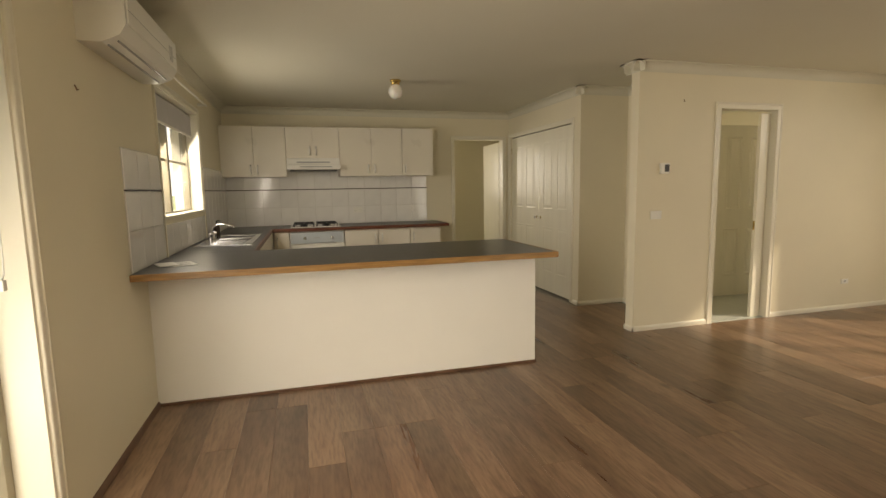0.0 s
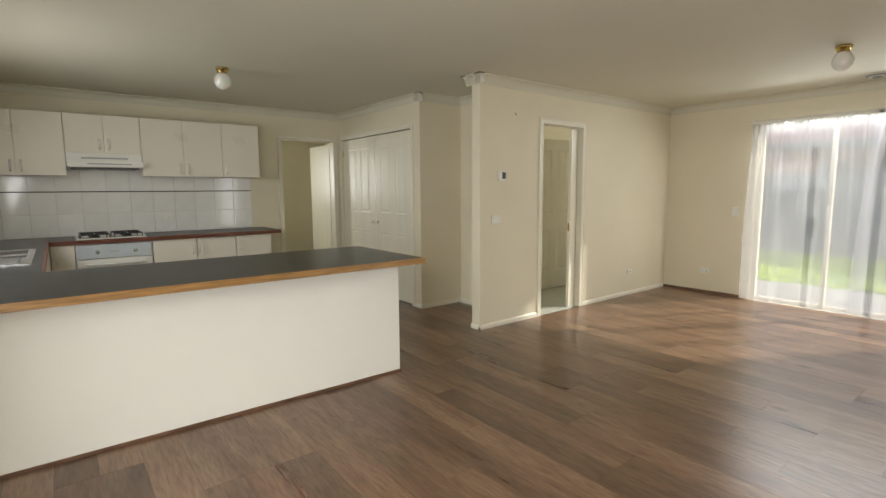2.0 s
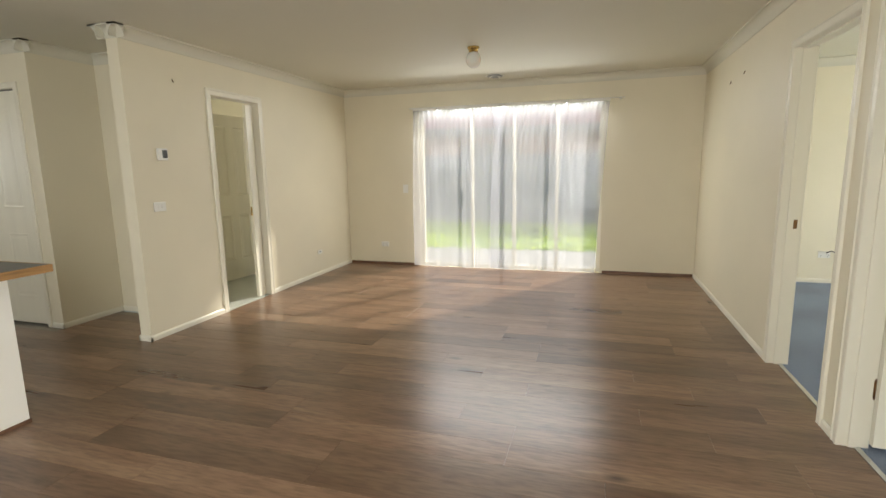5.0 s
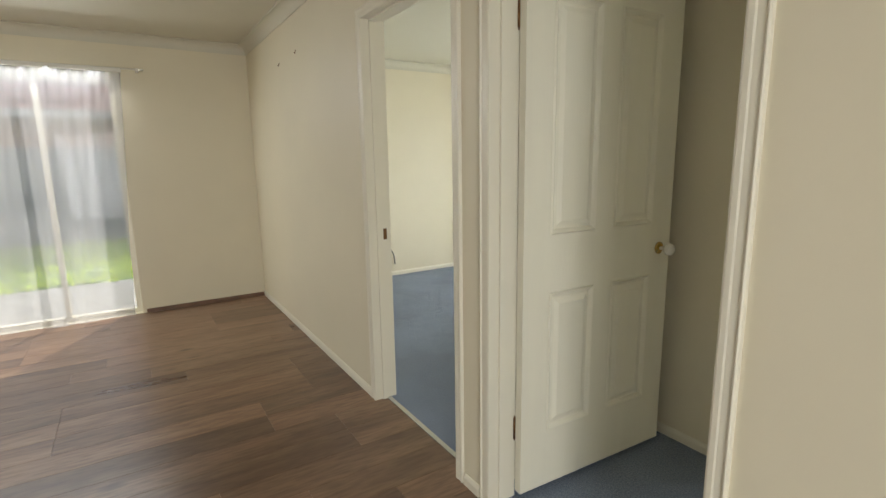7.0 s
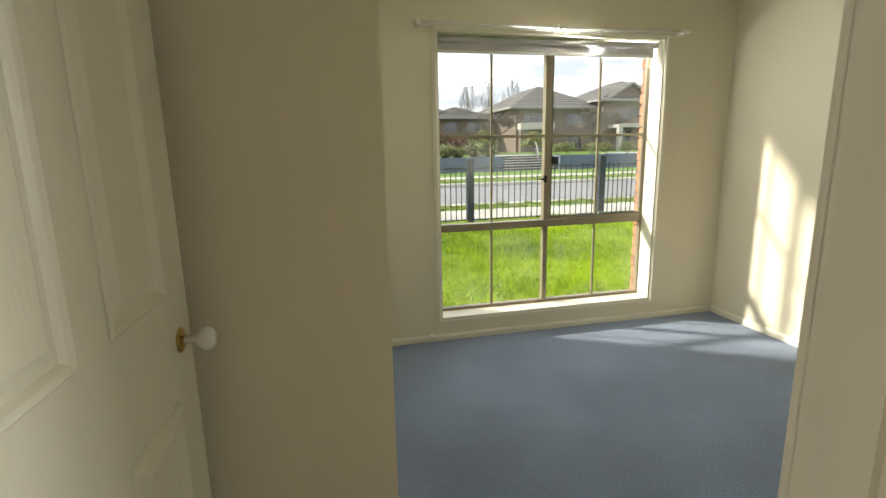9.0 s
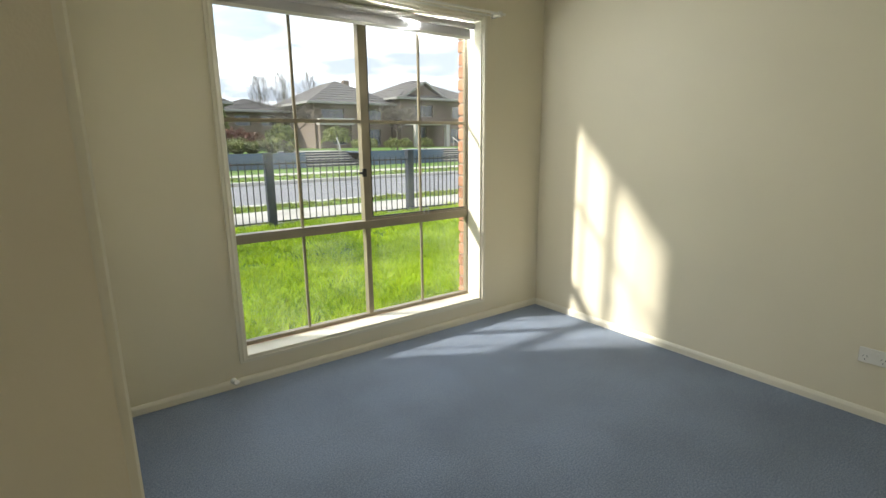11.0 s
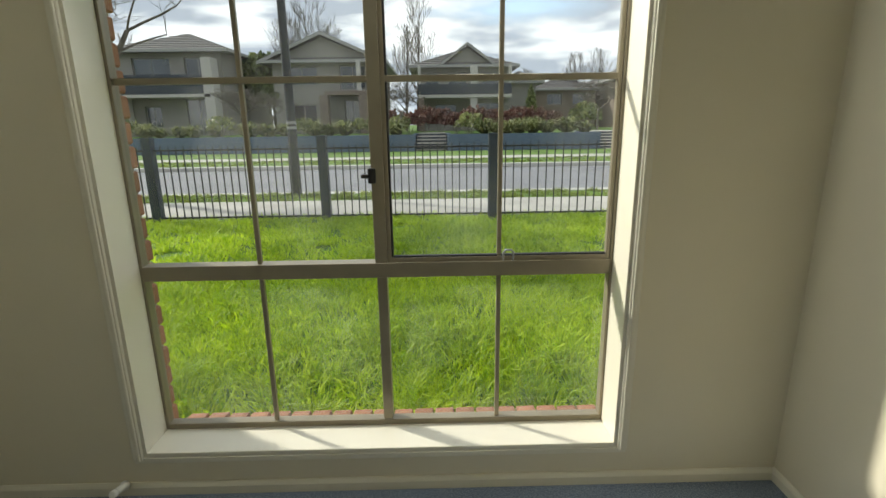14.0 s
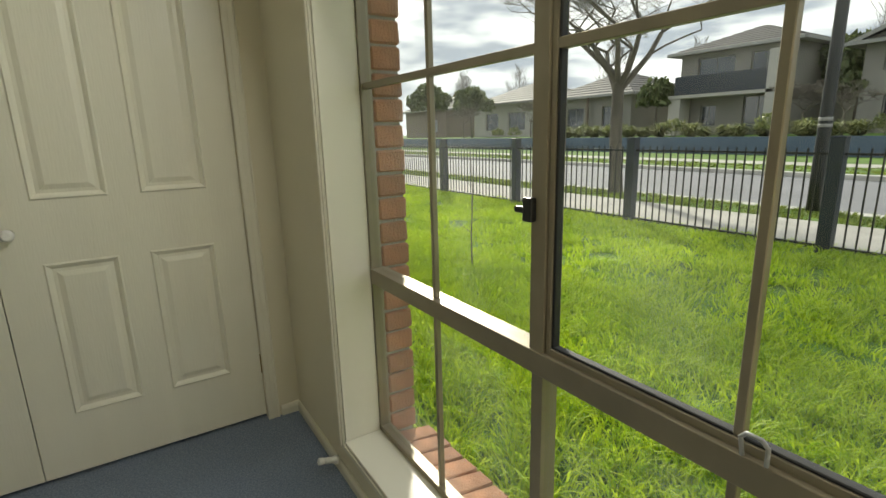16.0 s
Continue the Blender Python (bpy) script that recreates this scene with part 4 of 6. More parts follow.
def bench(name, boxes, label, edges):
    b = thing(name, (0, 0, 0.862), label, "bench")
    bm = bmesh.new()
    for x0, x1, y0, y1 in boxes:
        box(x0, x1, y0, y1, 0, 0.038, 0.002, bm, 1)
    part("top", bm, BENCH, b)
    for x0, x1, y0, y1, m in edges:
        part("edging", box(x0, x1, y0, y1, -0.001, 0.0385, 0.003), m, b, "wood edging strip" if m is EDGE else "red-brown wood edging strip")
    return b


bench("peninsula_bench", [(0.002, 2.625, 3.80, 4.75)], "charcoal laminate breakfast bench with a timber edge on a cream base",
      [(0.002, 2.64, 3.785, 3.80, EDGE), (2.625, 2.64, 3.80, 4.75, EDGE)])
bench("sink_bench", [(0.002, 0.56, 4.7505, 7.588)], "charcoal laminate sink bench under the kitchen window", [(0.56, 0.575, 4.7505, 6.955, EDGER)])
bench("cooktop_bench", [(0.5605, 2.76, 6.955, 7.588)], "charcoal laminate bench under the cooktop with a red-brown edge", [(0.575, 2.76, 6.940, 6.955, EDGER), (2.76, 2.775, 6.940, 7.588, EDGER)])
pen = thing("breakfast_bar", (1.31, 4.378, 0), "cream painted bar front and cabinets carrying the breakfast bench", "bench")
part("panel", box(-1.3095, 1.31, -0.27, -0.25, 0, 0.861), PENIN, pen)
part("cabinet_carcass", box(-1.30, 1.295, -0.249, 0.30, 0.0, 0.861), CAB, pen)
part("end_panel", box(1.296, 1.312, -0.249, 0.31, 0, 0.861), PENIN, pen)
part("skirting", box(-1.30, 1.315, -0.279, -0.2705, 0, 0.020, 0.002), SCOTIA, pen, "thin dark brown scotia at the foot")

# wall cabinets
def wall_unit(x0, x1, z0, z1, doors, label, hz):
    cx = (x0 + x1) / 2
    u = thing("wall_cabinet", (cx, 7.43, z0), label, "cabinet", "kitchen wall cabinets")
    part("carcass", box(x0 - cx, x1 - cx, -0.14, 0.16, 0, z1 - z0), CAB, u)
    w = (x1 - x0) / doors
    for i in range(doors):
        d = part("door", box(x0 + i * w + 0.0015 - cx, x0 + (i + 1) * w - 0.0015 - cx, -0.16, -0.1415, 0.0, z1 - z0, 0.002), CAB, u)
        hx = (x0 + (i + 1) * w - 0.04 - cx) if i % 2 == 0 and doors > 1 else (x0 + i * w + 0.04 - cx)
        bow_handle(d, hx, -0.16, hz, -1)
    return u


wall_unit(0.003, 0.765, 1.53, 2.145, 2, "cream laminate two-door wall cabinet above the tiles", 0.09)
wall_unit(0.768, 1.42, 1.76, 2.145, 2, "short cream laminate two-door wall cabinet above the rangehood", 0.09)
wall_unit(1.423, 2.235, 1.53, 2.145, 2, "cream laminate two-door wall cabinet beside the rangehood", 0.09)
wall_unit(2.238, 2.66, 1.53, 2.145, 1, "cream laminate single-door wall cabinet at the end", 0.09)
hood = thing("rangehood", (1.094, 7.36, 1.60), "white slide-out rangehood under the short cabinet", "rangehood")
part("body", box(-0.325, 0.325, -0.10, 0.225, 0.075, 0.158, 0.004), WHITE, hood)
part("visor", box(-0.325, 0.325, -0.20, 0.22, 0.012, 0.073, 0.010), WHITE, hood)
part("slot", box(-0.16, 0.22, -0.203, -0.199, 0.040, 0.052), GREYP, hood, "grey control slot")
part("vent_slot", box(-0.20, 0.20, -0.103, -0.099, 0.10, 0.116), GREYP, hood, "grey vent slot")
part("filter", box(-0.29, 0.29, -0.16, 0.18, 0.0, 0.0115), BLACK, hood, "dark grease filter")

cook = thing("cooktop", (1.08, 7.22, 0.9005), "white enamel four-burner gas cooktop on the bench", "cooktop")
part("tray", box(-0.30, 0.30, -0.23, 0.23, 0, 0.012, 0.005), PORC, cook)
for bx_ in (-0.14, 0.14):
    for by in (-0.11, 0.11):
        part("burner", turned([(0.045, 0.012), (0.045, 0.022), (0.032, 0.026), (0.030, 0.034), (0.008, 0.036)], 20, m=Matrix.Translation((bx_, by, 0))), BLACK, cook, "black gas burner")
for bx_ in (-0.14, 0.14):
    g = bmesh.new()
    for dy in (-0.21, -0.11, 0.0, 0.11, 0.21):
        box(bx_ - 0.12, bx_ + 0.12, dy - 0.004, dy + 0.004, 0.040, 0.048, bm=g)
    for dx in (-0.12, 0, 0.12):
        box(bx_ + dx - 0.004, bx_ + dx + 0.004, -0.21, 0.21, 0.040, 0.048, bm=g)
    for dx in (-0.12, 0.12):
        for dy in (-0.21, 0.21):
            box(bx_ + dx - 0.005, bx_ + dx + 0.005, dy - 0.005, dy + 0.005, 0.012, 0.044, bm=g)
    part("trivet", g, BLACK, cook, "black pan trivet")
for i in range(4):
    part("knob", turned([(0.017, 0.012), (0.016, 0.028), (0.010, 0.030)], 16, m=Matrix.Translation((0.272, -0.15 + i * 0.09, 0))), WHITE, cook, "white cooktop knob")

sink = thing("sink", (0.29, 5.75, 0.9005), "stainless steel double-bowl sink with drainer set in the bench", "sink")
rim = bmesh.new()
X0, X1, Y0, Y1 = -0.235, 0.215, -0.55, 0.55
cells_x, cells_y = [X0, -0.14, 0.17, X1], [Y0, -0.10, 0.10, 0.16, 0.50, Y1]
for i in range(3):
    for j in range(5):
        if i == 1 and j in (1, 3):
            continue
        box(cells_x[i], cells_x[i + 1], cells_y[j], cells_y[j + 1], 0, 0.006, bm=rim)
bmesh.ops.remove_doubles(rim, verts=rim.verts[:], dist=1e-5)
part("rim", rim, STEEL, sink)
for (a, b) in ((-0.10, 0.10), (0.16, 0.50)):
    bo = bmesh.new()
    d = 0.004
    r0 = [(-0.14, a), (0.17, a), (0.17, b), (-0.14, b)]
    rings = []
    for inset, z in ((0, 0.0062), (0.006, 0.0), (0.012, -0.012), (0.02, -0.030)):
        rings.append([bo.verts.new((x + (inset if x < 0 else -inset), y + (inset if y == a else -inset), z)) for x, y in r0])
    for p, q in zip(rings, rings[1:]):
        for k in range(4):
            bo.faces.new((p[k], p[(k + 1) % 4], q[(k + 1) % 4], q[k]))
    bo.faces.new(rings[-1])
    part("bowl", bo, STEEL, sink, "steel sink bowl")
for i in range(7):
    part("drainer_rib", box(-0.12, 0.15, -0.50 + i * 0.055, -0.485 + i * 0.055, 0.006, 0.010, 0.002, seg=1), STEEL, sink, "pressed drainer rib")
tap = thing("kitchen_tap", (0.095, 5.86, 0.907), "chrome kitchen tap with swivel spout and two handles", "tap")
part("base", turned([(0.026, 0), (0.026, 0.006), (0.020, 0.02), (0.016, 0.055), (0.010, 0.06)], 20), CHROME, tap)
part("spout", tube([(0, 0, 0.05), (0.01, 0, 0.11), (0.05, 0, 0.135), (0.12, 0, 0.135), (0.18, 0, 0.125), (0.20, 0, 0.10)], 0.010, 12), CHROME, tap)
for s in (-1, 1):
    part("handle", turned([(0.020, 0), (0.018, 0.03), (0.024, 0.045), (0.024, 0.06), (0.012, 0.066)], 12, m=Matrix.Translation((0, s * 0.10, 0))), CHROME, tap, "chrome tap handle")
soap = thing("soap_bottle", (0.075, 6.25, 0.9005), "dark plastic pump soap bottle beside the sink", "bottle")
part("bottle", turned([(0.030, 0), (0.032, 0.01), (0.032, 0.085), (0.024, 0.105), (0.012, 0.112), (0.012, 0.125)], 20), mat("brown_bottle_plastic", (0.035, 0.025, 0.02), 0.25, vary=0.2), soap)
part("pump", tube([(0, 0, 0.12), (0, 0, 0.155), (0.015, 0, 0.160), (0.035, 0, 0.155)], 0.006, 8), BLACK, soap, "black pump top")
pp = thing("paper_packet", (0.19, 4.15, 0.9005), "small clear packet with printed paper lying on the bench", "packet", rz=25)
part("sheet", box(-0.07, 0.07, -0.10, 0.10, 0, 0.004, 0.001, seg=1), PAPER, pp)
part("wrap", box(-0.14, -0.03, -0.08, 0.09, 0.0045, 0.011, 0.003), WHITE, pp, "crumpled clear plastic wrap")
for i in range(4):
    part("text_bar", box(-0.05, 0.045, -0.07 + i * 0.035, -0.062 + i * 0.035, 0.0042, 0.0048), GREYP, pp, "unreadable printed line")


def outlet(name, label, x, y, z, normal, w=0.116, h=0.072, kind_="double", cat="power point"):
    """A wall plate; normal one of +x -x +y -y."""
    rz = {"-y": 0, "+x": 90, "+y": 180, "-x": -90}[normal]
    o = thing(name, (x, y, z), label, cat, rz=rz)
    part("plate", box(-w / 2, w / 2, -0.009, -0.0005, -h / 2, h / 2, 0.003), WHITE, o)
    if kind_ == "double":
        for s in (-1, 1):
            sk = bmesh.new()
            for dx, dz, r in ((-0.007, 0.004, 25), (0.007, 0.004, -25), (0, -0.012, 0)):
                b = box(-0.001, 0.001, -0.0105, -0.0088, -0.004, 0.004)
                b.transform(Matrix.Translation((s * 0.033 + dx, 0, -0.008 + dz)) @ Matrix.Rotation(radians(r), 4, "Y"))
                merge(sk, b)
            part("socket_slots", sk, BLACK, o, "dark socket slots")
            part("rocker", box(s * 0.012 - 0.005, s * 0.012 + 0.005, -0.012, -0.009, 0.010, 0.024, 0.001, seg=1), WHITE, o, "white rocker switch")
    elif kind_ == "switch":
        for s in (-1, 1):
            part("rocker", box(s * 0.016 - 0.006, s * 0.016 + 0.006, -0.013, -0.009, -0.010, 0.010, 0.002, seg=1), WHITE, o, "white rocker switch")
    elif kind_ == "jack":
        part("jack", box(-0.014, 0.014, -0.0105, -0.009, -0.006, 0.010), GREYP, o, "grey jack opening")
    return o


outlet("power_point", "white double power point on the splashback tiles", 1.66, 7.583, 1.08, "-y")
outlet("power_point", "white double power point low on the cream wall", 6.43, 4.55, 0.30, "-y", 0.10, 0.05, "jack")
outlet("power_point", "white power point low beside the sheer curtain", 7.29, 4.00, 0.29, "-x")
outlet("light_switch", "white two-gang light switch beside the curtain", 7.29, 3.665, 1.07, "-x", 0.075, 0.116, "switch", "light switch")
outlet("light_switch", "white wide light switch under the thermostat", 4.04, 4.55, 1.075, "-y", 0.116, 0.076, "switch", "light switch")
outlet("power_point", "white double power point low on the bedroom wall", 0.13, -0.885, 0.30, "+x")
outlet("power_point", "white power point on the spare bedroom wall", 7.29, -1.30, 0.32, "-x")
th = thing("thermostat", (4.11, 4.55, 1.495), "small white thermostat with a dark screen on the wall", "thermostat")
part("body", box(-0.048, 0.048, -0.024, -0.0005, -0.048, 0.048, 0.005), WHITE, th)
part("screen", box(-0.008, 0.040, -0.0255, -0.024, -0.030, 0.034), BLACK, th, "dark display")
cable = thing("wall_cable", (7.262, -1.38, 0.34), "dark thin cable hanging from a wall plate", "cable")
part("cord", tube([(0.02, 0.06, 0.0), (-0.02, 0.03, 0.03), (-0.03, -0.03, 0.0), (-0.02, -0.08, -0.09), (-0.005, -0.10, -0.20)], 0.006, 8), BLACK, cable)


def hook(x, y, z, normal):
    rz = {"-y": 0, "+x": 90, "+y": 180, "-x": -90}[normal]
    o = thing("picture_hook", (x, y, z), "small brass picture hook on the wall", "hook", rz=rz)
    part("pin", tube([(0, -0.0003, 0.012), (0, -0.006, 0.0), (0, -0.010, -0.012), (0, -0.016, -0.008)], 0.003, 6), BRONZE, o)


hook(4.30, 4.55, 2.10, "-y"), hook(6.13, 0.0, 2.07, "+y"), hook(5.69, 0.0, 2.085, "+y"), hook(0, 3.33, 1.82, "+x")

ac = thing("air_conditioner", (0.0, 3.90, 2.04), "white wall-mounted split air conditioner high on the cream wall", "air conditioner")
pr = [(0.001, 0.0), (0.10, 0.0), (0.175, 0.035), (0.205, 0.085), (0.205, 0.25), (0.19, 0.275), (0.001, 0.285)]
part("body", prism(pr, "y", -0.50, 0.46), WHITE, ac)
flap = bmesh.new()
for a, b in ((0.108, 0.014), (0.150, 0.034)):
    box(a - 0.004, a + 0.004, -0.44, 0.40, b - 0.016, b - 0.004, bm=flap)
part("louvre", flap, GREYP, ac, "grey outlet louvres")
part("front_panel", box(0.205, 0.213, -0.48, 0.44, 0.09, 0.248, 0.003), WHITE, ac)
part("seam", box(0.2132, 0.2138, -0.48, 0.44, 0.150, 0.153), GREYP, ac, "grey panel seam")
part("energy_label", box(0.2132, 0.2142, 0.26, 0.34, 0.11, 0.20), PAPER, ac, "small unreadable energy label")


def ceiling_lamp(x, y):
    o = thing("ceiling_light", (x, y, H), "brass ceiling light with an opal glass globe", "ceiling light", "ceiling lights")
    part("gallery", turned([(0.052, 0.0), (0.056, -0.008), (0.050, -0.020), (0.040, -0.026), (0.042, -0.045), (0.036, -0.050)], 28), BRASS, o, "polished brass gallery")
    part("globe", turned([(0.036, -0.046), (0.050, -0.060), (0.064, -0.085), (0.069, -0.110), (0.064, -0.140), (0.048, -0.165), (0.024, -0.180), (0.004, -0.184)], 32), OPAL, o, "opal glass globe")


ceiling_lamp(1.88, 5.70), ceiling_lamp(5.44, 2.25)
vent = thing("ceiling_vent", (6.90, 2.34, H), "round white ceiling heating vent", "vent")
for i, (r, z) in enumerate(((0.115, -0.004), (0.092, -0.011), (0.068, -0.018), (0.044, -0.024))):
    part("ring", turned([(r - 0.024, z + 0.012), (r, z - 0.002), (r - 0.004, z - 0.006), (r - 0.026, z + 0.006)], 32), GREYP if i % 2 else WHITE, vent, "vent ring")

# blinds, rods, curtains
def roller(name, x0, x1, y, ztop, drop, label, axis="x"):
    o = thing(name, ((x0 + x1) / 2, y, ztop) if axis == "x" else (y, (x0 + x1) / 2, ztop), label, "blind", rz=0 if axis == "x" else 90)
    h = (x1 - x0) / 2
    part("roller", tube([(-h, 0, -0.022), (h, 0, -0.022)], 0.020, 16), BLINDM, o)
    part("fabric", box(-h + 0.01, h - 0.01, -0.020, -0.0185, -drop, -0.022), BLINDM, o)
    part("bottom_rail", box(-h + 0.01, h - 0.01, -0.024, -0.014, -drop - 0.018, -drop, 0.003), WHITE, o, "white bottom rail")
    return o


roller("roller_blind", 0.728, 2.352, -3.055, 2.044, 0.085, "grey-white roller blind rolled up at the top of the bedroom window")
roller("roller_blind", 4.63, 6.00, -0.07, 2.085, 0.20, "grey-white roller blind partly down in the kitchen window", "y")


def rod(name, label, a, b, twin=True):
    a, b = Vector(a), Vector(b)
    o = thing(name, (a + b) / 2, label, "curtain rail")
    c = (a + b) / 2
    d = (b - a).normalized()
    part("rail", tube([a - c, b - c], 0.008, 8), WHITE, o)
    n = Vector((-d.y, d.x, 0))
    return o, n, c


r1, n1_, c1_ = rod("curtain_rail", "thin white curtain rail on brackets above the bedroom window", (0.58, -2.91, 2.085), (2.53, -2.91, 2.085))
part("back_rail", tube([(-0.90, -0.035, -0.01), (0.92, -0.035, -0.01)], 0.006, 8), WHITE, r1, "thin white back rail")
for bx_ in (-0.93, 0.0, 0.94):
    part("bracket", box(bx_ - 0.012, bx_ + 0.012, -0.0745, 0.012, -0.018, 0.014, 0.003), WHITE, r1, "white rail bracket")
r2, n2_, c2_ = rod("curtain_rail", "thin white rail carrying the sheer curtain", (7.20, 0.86, 2.125), (7.20, 3.55, 2.125))
for by in (-1.3, 0.0, 1.3):
    part("bracket", box(-0.01, 0.089, by - 0.012, by + 0.012, -0.014, 0.012, 0.003), WHITE, r2, "white rail bracket")
r3, n3_, c3_ = rod("curtain_rail", "thin white curtain rail above the kitchen window", (0.07, 4.45, 2.20), (0.07, 6.20, 2.20))
for by in (-0.8, 0.8):
    part("bracket", box(-0.0695, 0.01, by - 0.012, by + 0.012, -0.014, 0.012, 0.003), WHITE, r3, "white rail bracket")


def sheer(name, y0, y1, yb0, yb1, seed, label):
    """A hanging voile with uneven folds, gathered from y0..y1 above to yb0..yb1 below."""
    rnd = random.Random(seed)
    ph = [rnd.uniform(0, 6.28) for _ in range(5)]
    nu, nv = 170, 34
    o = thing(name, (7.20, (y0 + y1) / 2, 0.02), label, "curtain", "sheer curtains")
    cy = (y0 + y1) / 2
    bm = bmesh.new()
    grid = []
    for j in range(nv + 1):
        v = j / nv
        row = []
        for i in range(nu + 1):
            u = i / nu
            w = (1 - v) ** 0.8
            y = (y0 + (y1 - y0) * u) * (1 - w) + (yb0 + (yb1 - yb0) * u) * w
            f = math.sin(u * 44 + ph[0] + 2.4 * math.sin(u * 7 + ph[1])) * 0.008 * (0.5 + 0.5 * math.sin(u * 11 + ph[4])) + math.sin(u * 23 + ph[2] + 2.2 * (1 - v) * math.sin(u * 5 + ph[3])) * 0.011 * (1.1 - v * 0.6)
            f += 0.006 * math.sin(u * 120 + ph[4]) * v ** 3
            row.append(bm.verts.new((f - 0.012 * (1 - v) - 0.002, y - cy + 0.006 * math.sin(v * 7 + u * 30), v * 2.09 + 0.006 * math.sin(u * 14) * (1 - v))))
        grid.append(row)
    for a, b in zip(grid, grid[1:]):
        for i in range(nu):
            bm.faces.new((a[i], a[i + 1], b[i + 1], b[i])).smooth = True
    part("voile", bm, SHEER, o)
    part("header", box(-0.016, 0.010, y0 - cy, y1 - cy, 2.075, 2.108, 0.004), WHITE, o, "gathered white curtain header")
    return o


sheer("sheer_curtain", 1.02, 2.36, 1.14, 2.50, 3, "white sheer voile curtain hanging in loose folds to the floor")
sheer("sheer_curtain", 2.32, 3.50, 2.25, 3.53, 8, "white sheer voile curtain gathered at the edge of the glazed door")

chain = thing("blind_chain", (-0.02, 2.66, 1.08), "white looped blind chain with a small weight", "blind chain")
part("loop", tube([(0, 0.02, 1.0), (0, 0.02, 0.06), (0, 0.014, 0.01), (0, 0.0, -0.01), (0, -0.014, 0.01), (0, -0.02, 0.06), (0, -0.02, 1.0)], 0.003, 6), WHITE, chain)
part("weight", box(-0.008, 0.008, -0.012, 0.012, -0.045, -0.008, 0.003), WHITE, chain)
part("top_clip", box(-0.02, 0.02, -0.03, 0.03, 0.98, 0.981), WHITE, chain)

stop_ = thing("door_stop", (2.445, -2.973, 0.045), "white cylindrical rubber-tipped stop on the skirting board", "door stop")
part("stem", turned([(0.017, 0.0), (0.015, 0.012), (0.012, 0.02), (0.012, 0.055)], 16, m=Matrix.Rotation(radians(-75), 4, "X")), WHITE, stop_)
part("tip", turned([(0.013, 0.055), (0.014, 0.060), (0.014, 0.072), (0.010, 0.076)], 16, m=Matrix.Rotation(radians(-75), 4, "X")), PORC, stop_, "white rubber tip")
sh = thing("wall_shelf_bracket", (0.131, -0.93, 1.80), "small timber block fixed to the bedroom wall", "bracket")
part("block", box(0, 0.05, -0.08, 0.06, -0.012, 0.012, 0.003), EDGE, sh)

# ---- outside ----
GZ = -0.05
structure("ground", box(-300, 300, -400, 300, GZ - 0.5, GZ - 0.14), SOIL, "open grassy ground reaching the horizon")
structure("lawn_ground", box(-40, 60, -8.60, -3.31, GZ - 0.14, GZ), SOIL, "green front lawn")
structure("footpath", box(-60, 80, -10.2, -8.60, GZ - 0.14, GZ + 0.012), CONC, "pale concrete footpath")
structure("verge", box(-60, 80, -11.15, -10.2, GZ - 0.14, GZ), SOIL, "grass verge beside the road")
structure("kerb", box(-60, 80, -11.42, -11.15, GZ - 0.14, GZ + 0.01, 0.02), KERB, "concrete kerb")
structure("road", box(-60, 80, -17.7, -11.42, GZ - 0.14, GZ - 0.11), ROAD, "grey asphalt road")
structure("kerb", box(-60, 80, -17.95, -17.7, GZ - 0.14, GZ + 0.02, 0.02), KERB, "concrete kerb")
structure("verge", box(-60, 80, -20.2, -17.95, GZ - 0.14, GZ + 0.02), SOIL, "grass verge across the road")
structure("footpath", box(-60, 80, -21.6, -20.2, GZ - 0.14, GZ + 0.03), CONC, "pale concrete footpath across the road")
structure("verge", box(-60, 80, -25.6, -21.6, GZ - 0.14, GZ + 0.02), SOIL, "grass verge below the retaining wall")
TOP = 0.74
structure("terrace", box(-60, 80, -120, -29.5, -0.1, TOP - 0.06), SOIL, "raised front gardens of the houses")
for a, b in ((-60, -19), (-15.5, -9.95), (-6.65, 0.7), (2.2, 80)):
    structure("terrace", box(a, b, -29.5, -25.8, -0.1, TOP - 0.08), MULCH, "mulched garden bed behind the retaining wall")
    structure("retaining_wall", box(a, b, -25.8, -25.6, -0.1, TOP, 0.01), RETAIN, "blue-grey rendered retaining wall")
    for x in (a, b):
        if -59 < x < 79:
            s = 1 if x == a else -1
            structure("retaining_wall", box(min(x, x + s * 0.2), max(x, x + s * 0.2), -29.5, -25.8, -0.1, TOP, 0.01), RETAIN, "blue-grey rendered retaining wall beside steps")
for a, b, n, y0 in ((-19, -15.5, 6, -25.9), (-9.95, -6.65, 6, -25.9), (0.7, 2.2, 5, -26.6)):
    st = thing("garden_steps", ((a + b) / 2, y0, GZ), "concrete garden steps rising through the retaining wall", "steps", "garden steps")
    for i in range(n):
        h = (TOP - GZ) * (i + 1) / n
        part("step", box(-(b - a) / 2, (b - a) / 2, -4.6, -i * 0.36, h - (TOP - GZ) / n, h, 0.01, seg=1), CONC, st)
        part("nosing", box(-(b - a) / 2, (b - a) / 2, -i * 0.36, -i * 0.36 + 0.004, h - 0.10, h - 0.012), POSTM, st, "dark riser strip")
for x in (-9.2, -17.8):
    rl = thing("hand_rail", (x, -27.0, 0.1), "pale metal hand rail sloping beside the garden steps", "rail", "hand rails")
    part("rail", tube([(0.5, 1.3, 0.62), (0, 0, 1.05), (-0.4, -1.2, 1.40)], 0.03, 8), GUTTER, rl)
    for t in (-1, 0, 1):
        part("post", tube([(t * 0.42, t * 1.1, 0.0 if t == 1 else 0.1), (t * 0.42, t * 1.1, 1.05 - t * 0.37)], 0.02, 8), GUTTER, rl)

